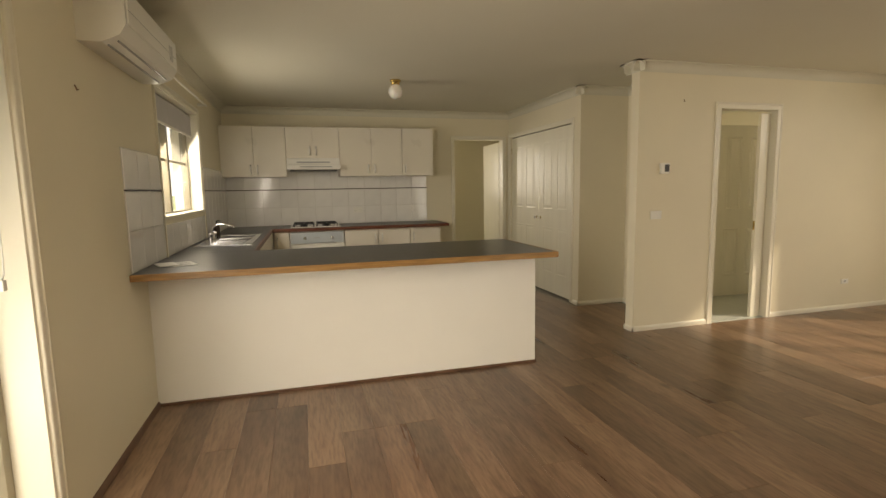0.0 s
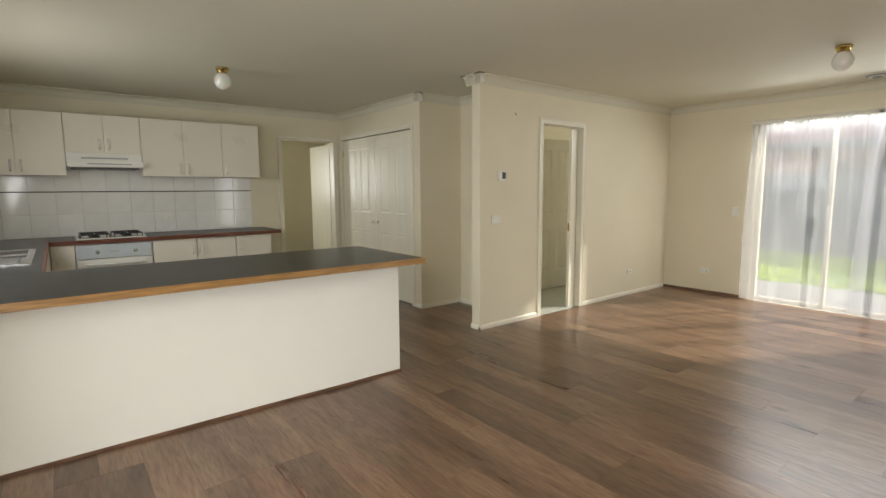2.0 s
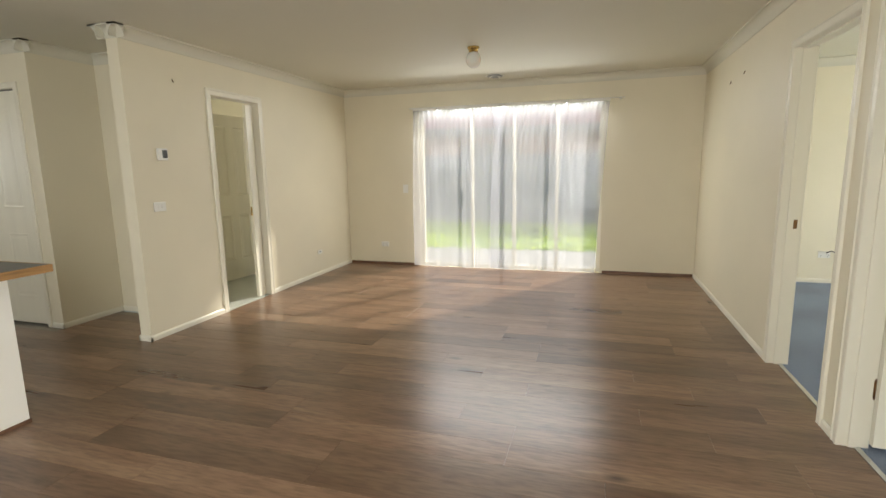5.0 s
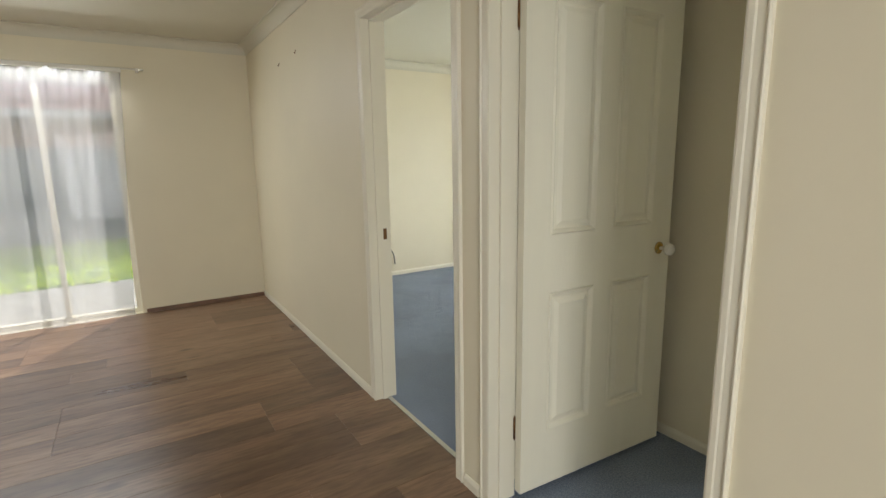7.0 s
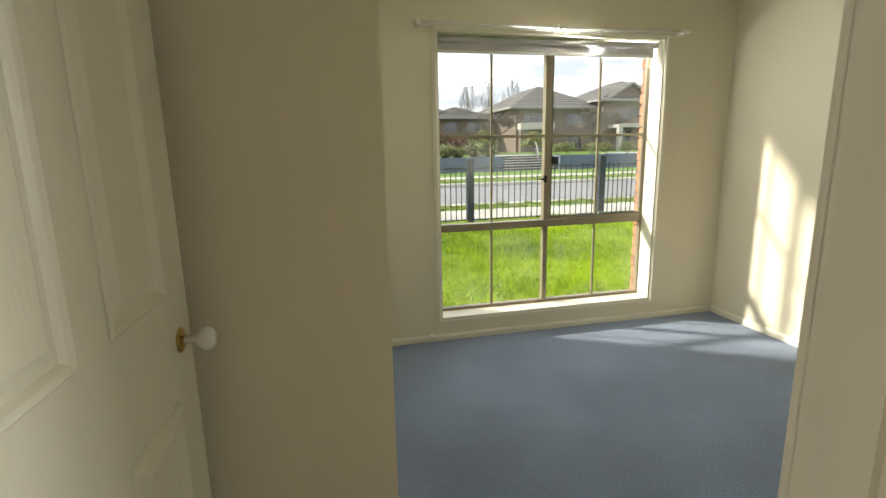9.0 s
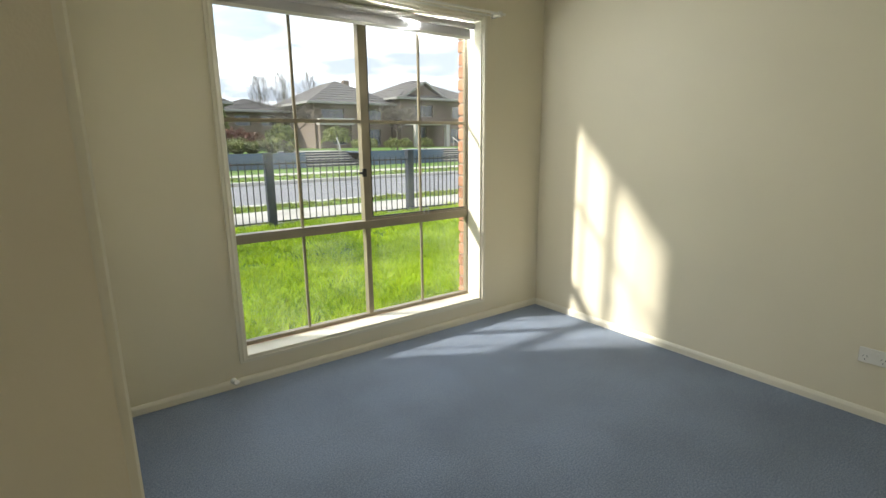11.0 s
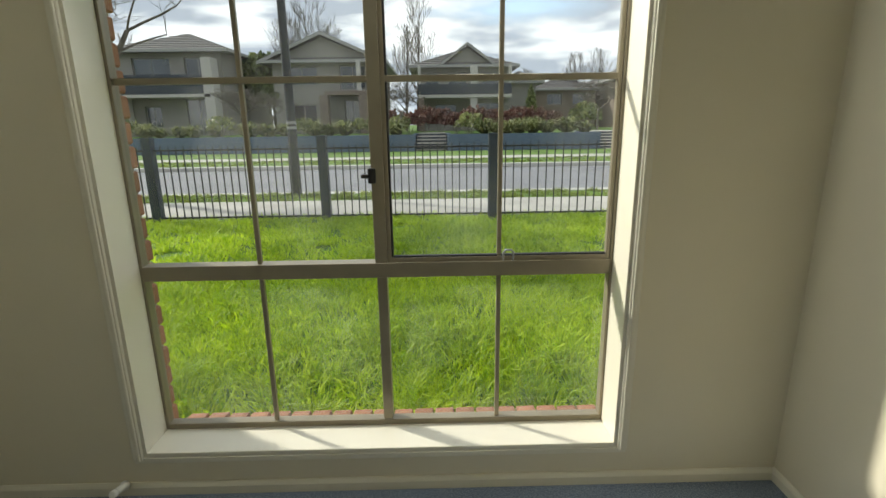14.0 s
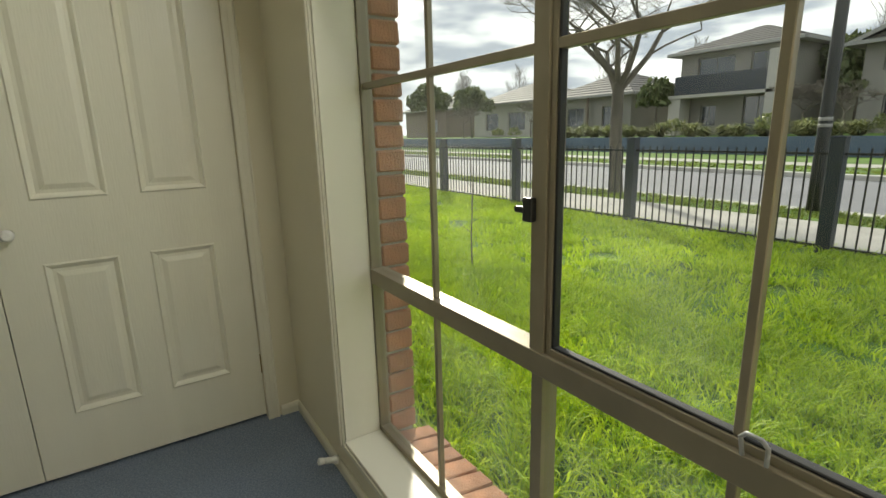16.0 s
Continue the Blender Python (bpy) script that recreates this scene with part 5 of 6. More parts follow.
# front fence
fence = thing("front_fence", (0, -8.37, GZ), "dark metal picket fence with blue-grey square posts round the lawn", "fence")
postx = [-2.10 - 2.36 * 2, -2.10 - 2.36, -2.10, 0.53, 2.86, 5.21, 7.62, 10.0, 12.4, 14.8, 17.2, 19.6]
pk = box(-0.007, 0.007, -0.007, 0.007, 0.04, 1.06)
picket_me = bpy.data.meshes.new("picket")
pk.to_mesh(picket_me)
pk.free()
picket_me.materials.append(FENCEM)
tips = 0
for a, b in zip(postx, postx[1:]):
    part("rail", box(a + 0.06, b - 0.06, -0.018, 0.018, 0.99, 1.015), FENCEM, fence, "dark fence rail")
    part("rail", box(a + 0.06, b - 0.06, -0.018, 0.018, 0.06, 0.085), FENCEM, fence, "dark fence rail")
    n = 21
    for i in range(1, n + 1):
        p = new("picket", picket_me)
        p.parent = fence
        p.location = (a + 0.06 + (b - a - 0.12) * i / (n + 1), 0, 0)
for x in postx:
    part("post", box(x - 0.062, x + 0.062, -0.062, 0.062, -0.1, 1.15, 0.006), POSTM, fence, "square blue-grey post")
    part("post_cap", box(x - 0.066, x + 0.066, -0.066, 0.066, 1.15, 1.175, 0.005), POSTM, fence, "flat post cap")

pole = thing("street_pole", (3.98, -11.0, GZ), "tall black street lamp pole with a silver band on the verge", "street lamp")
part("pole", turned([(0.090, 0), (0.088, 0.7), (0.082, 1.6), (0.072, 4.0), (0.055, 7.4)], 16), FENCEM, pole)
for bz in (1.24, 1.33):
    part("band", turned([(0.083, bz), (0.087, bz + 0.005), (0.087, bz + 0.045), (0.083, bz + 0.05)], 16), GUTTER, pole, "pale band")
part("arm", tube([(0, 0, 7.35), (0, -0.5, 7.6), (0, -1.3, 7.65)], 0.035, 8), FENCEM, pole)
part("lamp_head", box(-0.13, 0.13, -1.9, -1.2, 7.60, 7.72, 0.03), FENCEM, pole)


def grow(bm, rnd, p, d, length, r, depth, spread, up, min_r=0.004, seg=6):
    """A tapered limb that forks into thinner ones."""
    pts, rad = [p.copy()], [r]
    q, e = p.copy(), d.copy()
    steps = 3 if depth > 1 else 2
    for i in range(steps):
        e = (e + Vector((rnd.uniform(-1, 1), rnd.uniform(-1, 1), rnd.uniform(-0.6, 0.8))) * 0.20).normalized()
        q = q + e * length / steps
        pts.append(q.copy())
        rad.append(r * (1 - 0.38 * (i + 1) / steps))
    one_ring(bm, pts, rad, max(3, seg))
    if depth <= 0:
        return
    for k in range(rnd.choice((2, 3, 3)) if depth > 1 else 3):
        a = rnd.uniform(0, 6.28)
        side = Vector((math.cos(a), math.sin(a), rnd.uniform(-0.1, 0.5)))
        nd = (e * (1 - spread) + side * spread + Vector((0, 0, up))).normalized()
        at = pts[-1] if k < 2 else pts[-2]
        grow(bm, rnd, at, nd, length * rnd.uniform(0.62, 0.86), max(min_r, rad[-1] * rnd.uniform(0.55, 0.8)), depth - 1, spread, up, min_r, seg - 1)


def one_ring(bm, pts, rad, seg):
    rings, side = [], None
    for i, p in enumerate(pts):
        d = (pts[min(i + 1, len(pts) - 1)] - pts[max(i - 1, 0)]).normalized()
        side = d.orthogonal().normalized() if side is None else (side - d * side.dot(d)).normalized()
        up = d.cross(side)
        rings.append([bm.verts.new(p + (side * math.cos(2 * math.pi * k / seg) + up * math.sin(2 * math.pi * k / seg)) * rad[i]) for k in range(seg)])
    for a, b in zip(rings, rings[1:]):
        for k in range(seg):
            bm.faces.new((a[k], a[(k + 1) % seg], b[(k + 1) % seg], b[k])).smooth = True


def bare_tree(x, y, z, h, seed, trunk_r=0.13, fork=0.36, depth=6, spread=0.5, up=0.18, label="leafless grey-barked tree with fine bare twigs", limbs=4, reach=0.36):
    rnd = random.Random(seed)
    t = thing("bare_tree", (x, y, z), label, "tree", "bare trees")
    tr = bmesh.new()
    top = Vector((rnd.uniform(-0.1, 0.1), rnd.uniform(-0.1, 0.1), h * fork))
    one_ring(tr, [Vector((0, 0, -0.1)), Vector((0, 0, 0.15)), top * 0.5 + Vector((0.03, 0, 0)), top], [trunk_r * 1.5, trunk_r * 1.1, trunk_r * 0.95, trunk_r * 0.85], 12)
    part("trunk", tr, BARK, t)
    cr = bmesh.new()
    n = limbs
    for k in range(n):
        a = 6.28 * k / n + rnd.uniform(-0.4, 0.4)
        d = Vector((math.cos(a) * spread * 1.3, math.sin(a) * spread * 1.3, 0.9)).normalized()
        grow(cr, rnd, top - Vector((0, 0, 0.05 * k)), d, h * (1 - fork) * reach, trunk_r * 0.5, depth, spread, up, min_r=0.0045 if y > -20 else 0.012)
    part("crown", cr, BARK, t, "bare branching crown")
    return t


bare_tree(7.45, -10.9, GZ, 6.4, 5, 0.125, 0.35, 7, 0.66, 0.04, limbs=8, reach=0.30)
bare_tree(9.4, -27.3, TOP - 0.08, 2.7, 11, 0.05, 0.40, 5, 0.75, 0.02, "small leafless tree with a pale trunk in a garden bed")
for x, y, h, sd in ((27.9, -27.4, 3.2, 12), (36.5, -27.6, 3.4, 13), (3.1, -28.4, 3.0, 14), (12.0, -30.2, 3.2, 15), (-13.4, -27.6, 3.6, 16), (-8.2, -31.0, 3.4, 17), (-20.5, -27.8, 3.6, 18)):
    bare_tree(x, y, TOP - 0.08, h, sd, 0.055, 0.38, 5, 0.75, 0.05, "small leafless tree with a pale trunk in a garden bed", limbs=5)


def upright_tree(x, y, z, h, seed, r=0.10):
    """A leafless tree with one leader and many steep fine branches along it."""
    rnd = random.Random(seed)
    t = thing("bare_tree", (x, y, z), "leafless upright tree with fine steep twigs behind the houses", "tree", "bare trees")
    lean = Vector((rnd.uniform(-0.05, 0.05), rnd.uniform(-0.05, 0.05), 1)).normalized()
    tr, cr = bmesh.new(), bmesh.new()
    one_ring(tr, [Vector((0, 0, -0.1)), lean * h * 0.3, lean * h * 0.65, lean * h * 0.97], [r * 1.3, r, r * 0.6, 0.014], 8)
    for k in range(30):
        f = 0.20 + 0.74 * k / 30
        a = k * 2.4 + rnd.uniform(-0.5, 0.5)
        s = rnd.uniform(0.45, 0.75)
        d = Vector((math.cos(a) * s, math.sin(a) * s, 1)).normalized()
        grow(cr, rnd, lean * h * f, d, h * (0.19 * (1 - f) + 0.055) * rnd.uniform(0.8, 1.2), r * 0.42 * (1.1 - f) + 0.008, 3, 0.34, 0.30, 0.010, 5)
    part("trunk", tr, BARK, t)
    part("crown", cr, BARK, t, "bare twiggy crown")


far = [(2.6, -43, 9.4, 21), (10.6, -42, 9.4, 22), (12.5, -44, 8.4, 23), (-12.5, -52, 6.6, 24), (-16, -56, 7.4, 25), (-21, -60, 8.4, 26), (24, -41, 6.5, 27), (33, -42, 7.8, 28),
       (-9.5, -60, 6.0, 29), (-30, -38, 6.8, 31), (3.6, -44, 7.4, 32), (9.2, -43, 7.6, 33), (48, -44, 7.5, 34), (53, -40, 7.0, 35), (58, -43, 8.0, 36), (44, -46, 7.0, 37)]
for x, y, h, s in far:
    upright_tree(x, y, TOP - 0.06, h, s)
sapling = thing("sapling", (4.62, -5.2, GZ), "thin leafless sapling stick standing in the lawn", "tree")
sb = bmesh.new()
one_ring(sb, [Vector((0, 0, -0.05)), Vector((0.01, 0, 0.3)), Vector((-0.02, 0, 0.75)), Vector((0.0, 0, 1.05))], [0.008, 0.007, 0.005, 0.002], 6)
for k, (zz, ax_, ay) in enumerate(((0.35, 0.2, 0.05), (0.45, -0.22, 0.05), (0.62, 0.15, -0.1), (0.55, -0.18, -0.06), (0.8, 0.1, 0.05))):
    one_ring(sb, [Vector((0, 0, zz)), Vector((ax_, ay, zz + 0.10))], [0.004, 0.0015], 4)
part("stem", sb, BARK, sapling)


def blades(name, n, area, h, w, seed, material, label, z=GZ, keep=None, clump=0.0):
    """Many bent grass blades over a rectangle, as one mesh."""
    r = np.random.RandomState(seed)
    x0, x1, y0, y1 = area
    if clump:
        k = max(1, int(n / clump))
        cx, cy = r.uniform(x0, x1, k), r.uniform(y0, y1, k)
        idx = r.randint(0, k, n)
        px, py = cx[idx] + r.normal(0, 0.05, n), cy[idx] + r.normal(0, 0.05, n)
        hs = (h * (0.55 + 0.75 * r.rand(k)))[idx] * (0.7 + 0.6 * r.rand(n))
        away = np.arctan2(py - cy[idx], px - cx[idx]) + r.normal(0, 0.8, n)
    else:
        px, py = r.uniform(x0, x1, n), r.uniform(y0, y1, n)
        hs, away = h * (0.5 + r.rand(n)), r.uniform(0, 6.283, n)
    px, py = np.clip(px, x0, x1), np.clip(py, y0, y1)
    face = r.uniform(0, 6.283, n)
    dx, dy = np.cos(face) * w / 2, np.sin(face) * w / 2
    lean = hs * r.uniform(0.4, 1.5, n)
    v = np.zeros((n, 5, 3), np.float32)
    for i, (s, hh, ww) in enumerate(((0, 0, 1), (0, 0, -1), (0.32, 0.62, 0.8), (0.32, 0.62, -0.8), (1, 0.92, 0))):
        v[:, i, 0] = px + dx * ww + np.cos(away) * lean * s
        v[:, i, 1] = py + dy * ww + np.sin(away) * lean * s
        v[:, i, 2] = z + hs * hh
    base = (np.arange(n) * 5)[:, None]
    tri = np.concatenate([base + np.array([0, 1, 3]), base + np.array([0, 3, 2]), base + np.array([2, 3, 4])], 1).reshape(-1, 3)
    me = bpy.data.meshes.new(name)
    me.vertices.add(n * 5)
    me.vertices.foreach_set("co", v.ravel())
    me.loops.add(len(tri) * 3)
    me.loops.foreach_set("vertex_index", tri.ravel().astype(np.int32))
    me.polygons.add(len(tri))
    me.polygons.foreach_set("loop_start", np.arange(len(tri), dtype=np.int32) * 3)
    me.update(calc_edges=True)
    me.materials.append(material)
    return tagged(new(name, me), label, "grass", kind="stuff")


blades("lawn_grass", 95000, (-1.8, 6.5, -5.6, -3.36), 0.080, 0.0095, 1, GRASS, "long bright green lawn grass near the window", clump=26)
blades("lawn_grass", 90000, (-5.5, 14, -8.5, -5.6), 0.080, 0.013, 2, GRASS, "long bright green lawn grass out to the fence", clump=26)
blades("lawn_grass", 30000, (6.5, 16, -5.6, -3.36), 0.09, 0.011, 3, GRASS, "long bright green lawn grass beside the house", clump=26)
blades("verge_grass", 26000, (-9, 22, -11.14, -10.22), 0.06, 0.014, 4, VERGE, "short verge grass", clump=20)
blades("verge_grass", 30000, (-22, 40, -20.15, -18.0), 0.06, 0.03, 5, VERGE, "short yellowish verge grass across the road", clump=16)


def shrub(kind, x, y, z, size, seed, n=420):
    """A plant of many small leaves: strappy ones in a fountain, or a loose clump."""
    r = random.Random(seed)
    lab = {"strap": "strappy green garden plant", "bush": "rounded green leafy shrub", "red": "red-tipped clipped hedge shrub", "tree": "dense green garden tree", "cypress": "dark narrow conifer beside a house"}[kind]
    o = thing({"strap": "strappy_plant", "bush": "shrub", "red": "hedge_shrub", "tree": "leafy_tree", "cypress": "conifer"}[kind], (x, y, z), lab, "plant", kind + " plants")
    bm = bmesh.new()
    for i in range(n):
        if kind == "strap":
            a, l = r.uniform(0, 6.28), size * r.uniform(0.6, 1.1)
            e = r.uniform(0.35, 1.25)
            w = 0.028
            d = Vector((math.cos(a), math.sin(a), 0))
            s = Vector((-d.y, d.x, 0)) * w
            p0, p1 = Vector((0, 0, 0)), d * l * 0.5 * math.cos(e) + Vector((0, 0, l * 0.62 * math.sin(e)))
            p2 = d * l * 0.95 * math.cos(e * 0.7) + Vector((0, 0, l * 0.62 * math.sin(e) - 0.08 * l))
            v = [bm.verts.new(c) for c in (p0 - s, p0 + s, p1 + s, p1 - s, p2)]
            bm.faces.new(v[:4])
            bm.faces.new((v[3], v[2], v[4]))
        else:
            u, t = r.uniform(0, 6.28), r.uniform(0.0, 1.0)
            lump = 0.75 + 0.25 * math.sin(u * 3 + seed) * math.cos(t * 5 + seed)
            if kind == "cypress":
                rr, zz = size * 0.22 * (1 - t) ** 0.7 * r.uniform(0.5, 1), t * size
            else:
                rad = size * 0.6 * lump * r.uniform(0.55, 1.0) ** 0.5
                ph = math.acos(1 - 1.3 * t) if kind != "red" else math.acos(1 - 1.15 * t)
                rr, zz = rad * math.sin(ph), size * 0.42 + rad * math.cos(ph) * 0.85
            if kind == "tree":
                zz += size * 0.35
            c = Vector((rr * math.cos(u), rr * math.sin(u), max(0.02, zz)))
            q = Euler((r.uniform(0, 6), r.uniform(0, 6), r.uniform(0, 6))).to_matrix()
            k = size * r.uniform(0.035, 0.07) * (1.3 if kind == "tree" else 1.2)
            v = [bm.verts.new(c + q @ Vector(p)) for p in ((-k, 0, 0), (0, -k * 0.5, 0), (k, 0, 0), (0, k * 0.5, 0))]
            bm.faces.new(v)
    part("leaves", bm, {"strap": SHRUB, "bush": SHRUB, "red": REDLEAF, "tree": OLIVE, "cypress": SHRUB}[kind], o)
    if kind in ("bush", "red"):
        st = bmesh.new()
        for k in range(4):
            one_ring(st, [Vector((0.03 * math.cos(k * 1.6), 0.03 * math.sin(k * 1.6), -0.04)), Vector((size * 0.22 * math.cos(k * 1.6), size * 0.22 * math.sin(k * 1.6), size * 0.5))], [0.02, 0.008], 5)
        part("stems", st, BARK, o)
    if kind == "tree":
        part("trunk", tube([(0, 0, -0.1), (0.05, 0, size * 0.3), (0, 0.05, size * 0.6)], [0.12, 0.09, 0.05], 8), BARK, o)
    return o


rs = random.Random(77)
xx = -6.2
while xx < 26:
    if not 0.4 < xx < 2.5:
        kind = rs.choice(("strap", "strap", "bush"))
        shrub(kind, xx, -26.4 - rs.uniform(0, 1.0), TOP - 0.1, rs.uniform(0.95, 1.45), int(xx * 10) + 99, 230 if kind == "strap" else 380)
    xx += rs.uniform(0.5, 1.0)
for i in range(11):
    shrub("red", -5.0 + i * 0.85, -29.2 - 0.2 * (i % 3), TOP - 0.1, 1.45 + 0.3 * ((i * 7) % 3) / 2, 300 + i, 620)
for i, x in enumerate((-10.4, -11.3, -12.6, -13.8, -15.0, -20, -21.5, 27, 29, 31.5)):
    shrub("bush", x, -26.8 - 0.5 * (i % 2), TOP - 0.1, 1.0, 400 + i, 520)
shrub("cypress", -5.7, -38.5, TOP - 0.06, 3.0, 500, 900)
shrub("tree", 12.7, -38.5, TOP - 0.06, 4.6, 501, 2600)
shrub("tree", 21.8, -33.0, TOP - 0.06, 3.0, 509, 1500)
shrub("tree", 11.9, -36.0, TOP - 0.06, 3.2, 502, 1500)
shrub("bush", -9.0, -36.0, TOP - 0.06, 2.2, 503, 900)
shrub("bush", -12.2, -34.0, TOP - 0.06, 2.0, 504, 900)
shrub("tree", 40.0, -31.0, TOP - 0.06, 3.8, 505, 1300)
shrub("tree", 46.0, -30.0, TOP - 0.06, 4.4, 506, 1300)
shrub("bush", 3.2, -28.6, TOP - 0.1, 1.3, 507, 600)
shrub("tree", -36.0, -40.0, TOP - 0.06, 5.0, 508, 1300)


def slope(bm, a, b, c, d, courses):
    """A roof slope from the eave a-b up to d-c, in overlapping courses of tiles."""
    a, b, c, d = map(Vector, (a, b, c, d))
    n = (b - a).cross(d - a).normalized()
    if n.z < 0:
        n = -n
    for i in range(courses):
        t0, t1 = i / courses, (i + 1) / courses
        p, q, r_, s = a.lerp(d, t0), b.lerp(c, t0), b.lerp(c, t1), a.lerp(d, t1)
        v = [bm.verts.new(w) for w in (p + n * 0.05, q + n * 0.05, r_ + n * 0.008, s + n * 0.008)]
        bm.faces.new(v)
        v2 = [bm.verts.new(w) for w in (p - n * 0.0, q - n * 0.0, q + n * 0.05, p + n * 0.05)]
        bm.faces.new(v2)


def house(x0, x1, y0, depth, z0, eave, label, body, roof=ROOFT, gable=None, windows=(), extras=(), rise=2.0, over=0.6, doors=(), courses=9):
    """A house front on the plane y0 with a hipped roof (z as world heights). gable: (x from, x to, apex z) on the front."""
    h = thing("house", ((x0 + x1) / 2, y0, z0), label, "house", "houses across the road")
    cx = (x0 + x1) / 2
    hole = [(a - cx, b - cx, c - z0, d - z0) for a, b, c, d in windows]
    w = bmesh.new()
    box(x0 - cx, x1 - cx, -depth, -0.25, 0, eave - z0, bm=w)
    wb = part("wall", w, body, h)
    # front skin with real openings
    us = sorted({x0 - cx, x1 - cx, *[q for a in hole for q in a[:2]]})
    zs = sorted({0, eave - z0, *[q for a in hole for q in a[2:]]})
    sk = bmesh.new()
    for i in range(len(us) - 1):
        for k in range(len(zs) - 1):
            mu, mz = (us[i] + us[i + 1]) / 2, (zs[k] + zs[k + 1]) / 2
            if not any(a <= mu <= b and c <= mz <= d for a, b, c, d in hole):
                box(us[i], us[i + 1], -0.249, 0, zs[k], zs[k + 1], bm=sk)
    part("front_wall", sk, body, h)
    for a, b, c, d in hole:
        wn_ = part("window", box(a, b, -0.20, -0.17, c, d), GUTTER, h, "pale framed window")
        part("pane", box(a + 0.06, (a + b) / 2 - 0.03, -0.169, -0.155, c + 0.06, d - 0.06), GLASSD, wn_)
        part("pane", box((a + b) / 2 + 0.03, b - 0.06, -0.169, -0.155, c + 0.06, d - 0.06), GLASSD, wn_)
    X0, X1, Y0, Y1, E, R = x0 - cx - over, x1 - cx + over, over, -depth - over, eave - z0, eave - z0 + rise
    half = min((X1 - X0), (Y0 - Y1)) / 2
    rf = bmesh.new()
    if (X1 - X0) >= (Y0 - Y1):
        ra, rb = (X0 + half, (Y0 + Y1) / 2, R), (X1 - half, (Y0 + Y1) / 2, R)
        slope(rf, (X0, Y0, E), (X1, Y0, E), rb, ra, courses)
        slope(rf, (X1, Y1, E), (X0, Y1, E), ra, rb, courses)
        slope(rf, (X0, Y1, E), (X0, Y0, E), ra, ra, courses)
        slope(rf, (X1, Y0, E), (X1, Y1, E), rb, rb, courses)
    else:
        ra, rb = ((X0 + X1) / 2, Y0 - half, R), ((X0 + X1) / 2, Y1 + half, R)
        slope(rf, (X0, Y0, E), (X1, Y0, E), ra, ra, courses)
        slope(rf, (X1, Y1, E), (X0, Y1, E), rb, rb, courses)
        slope(rf, (X0, Y1, E), (X0, Y0, E), ra, rb, courses)
        slope(rf, (X1, Y0, E), (X1, Y1, E), rb, ra, courses)
    rf = part("roof", rf, roof, h, "hipped roof of dark tiles" if roof is ROOFT else "hipped tiled roof")
    gu = bmesh.new()
    for a, b, c, d in ((X0, X1, Y0, Y0 + 0.1), (X0, X1, Y1 - 0.1, Y1), (X0 - 0.1, X0, Y1, Y0), (X1, X1 + 0.1, Y1, Y0)):
        box(a, b, c, d, E - 0.14, E + 0.04, bm=gu)
    box(X0, X1, Y1, Y0, E - 0.10, E - 0.06, bm=gu)
    part("gutter", gu, GUTTER, h, "pale gutter and eaves")
    if gable:
        a, b, apex = gable[0] - cx, gable[1] - cx, gable[2] - z0
        m = (a + b) / 2
        g = bmesh.new()
        f = [g.verts.new(p) for p in ((a + 0.3, 0.02, E - 0.05), (b - 0.3, 0.02, E - 0.05), (m, 0.02, apex - 0.25))]
        k = [g.verts.new(p) for p in ((a + 0.3, -2, E - 0.05), (b - 0.3, -2, E - 0.05), (m, -2, apex - 0.25))]
        g.faces.new(f)
        g.faces.new(k[::-1])
        for i in range(3):
            g.faces.new((f[i], f[(i + 1) % 3], k[(i + 1) % 3], k[i]))
        part("gable_wall", g, body, h)
        gr = bmesh.new()
        slope(gr, (a, 0.5, E - 0.02), (a, -depth * 0.5, E - 0.02), (m, -depth * 0.5, apex), (m, 0.5, apex), 7)
        slope(gr, (b, -depth * 0.5, E - 0.02), (b, 0.5, E - 0.02), (m, 0.5, apex), (m, -depth * 0.5, apex), 7)
        part("gable_roof", gr, roof, h)
        bb = bmesh.new()
        for s in (a, b):
            n1 = Vector((s, 0.52, E - 0.05))
            n2 = Vector((m, 0.52, apex))
            v = [bb.verts.new(p) for p in (n1 - Vector((0, 0, 0.16)), n2 - Vector((0, 0, 0.16)), n2 + Vector((0, 0, 0.04)), n1 + Vector((0, 0, 0.04)))]
            bb.faces.new(v)
            v2 = [bb.verts.new(p.co - Vector((0, 0.05, 0))) for p in v]
            bb.faces.new(v2[::-1])
            for i in range(4):
                bb.faces.new((v[i], v[(i + 1) % 4], v2[(i + 1) % 4], v2[i]))
        part("barge_board", bb, GUTTER, h, "pale barge board")
    for nm, m_, a, b, c, d, e, f in extras:
        part(nm, box(a - cx, b - cx, c, d, e - z0, f - z0, 0.01, seg=1), m_, h)
    return h


G0 = TOP - 0.06
house(14.3, 20.9, -34.0, 9, G0, 5.75, "two-storey grey rendered house with a dark balcony and hipped tile roof", BRICKH, rise=1.5,
      windows=((15.0, 16.6, 4.35, 5.35), (17.5, 19.8, 4.35, 5.35), (18.4, 19.4, 1.2, 2.5), (15.2, 16.8, G0, 2.9)),
      extras=(("balcony", POSTM, 15.0, 20.4, 0.0, 1.4, 3.15, 4.25), ("pier", RENDL, 14.4, 15.0, 0.4, 1.4, G0, 5.2), ("pier", RENDL, 20.0, 20.8, 0.2, 1.3, G0, 3.15), ("porch_slab", RENDL, 14.6, 20.8, 0.0, 1.4, 2.95, 3.14)))
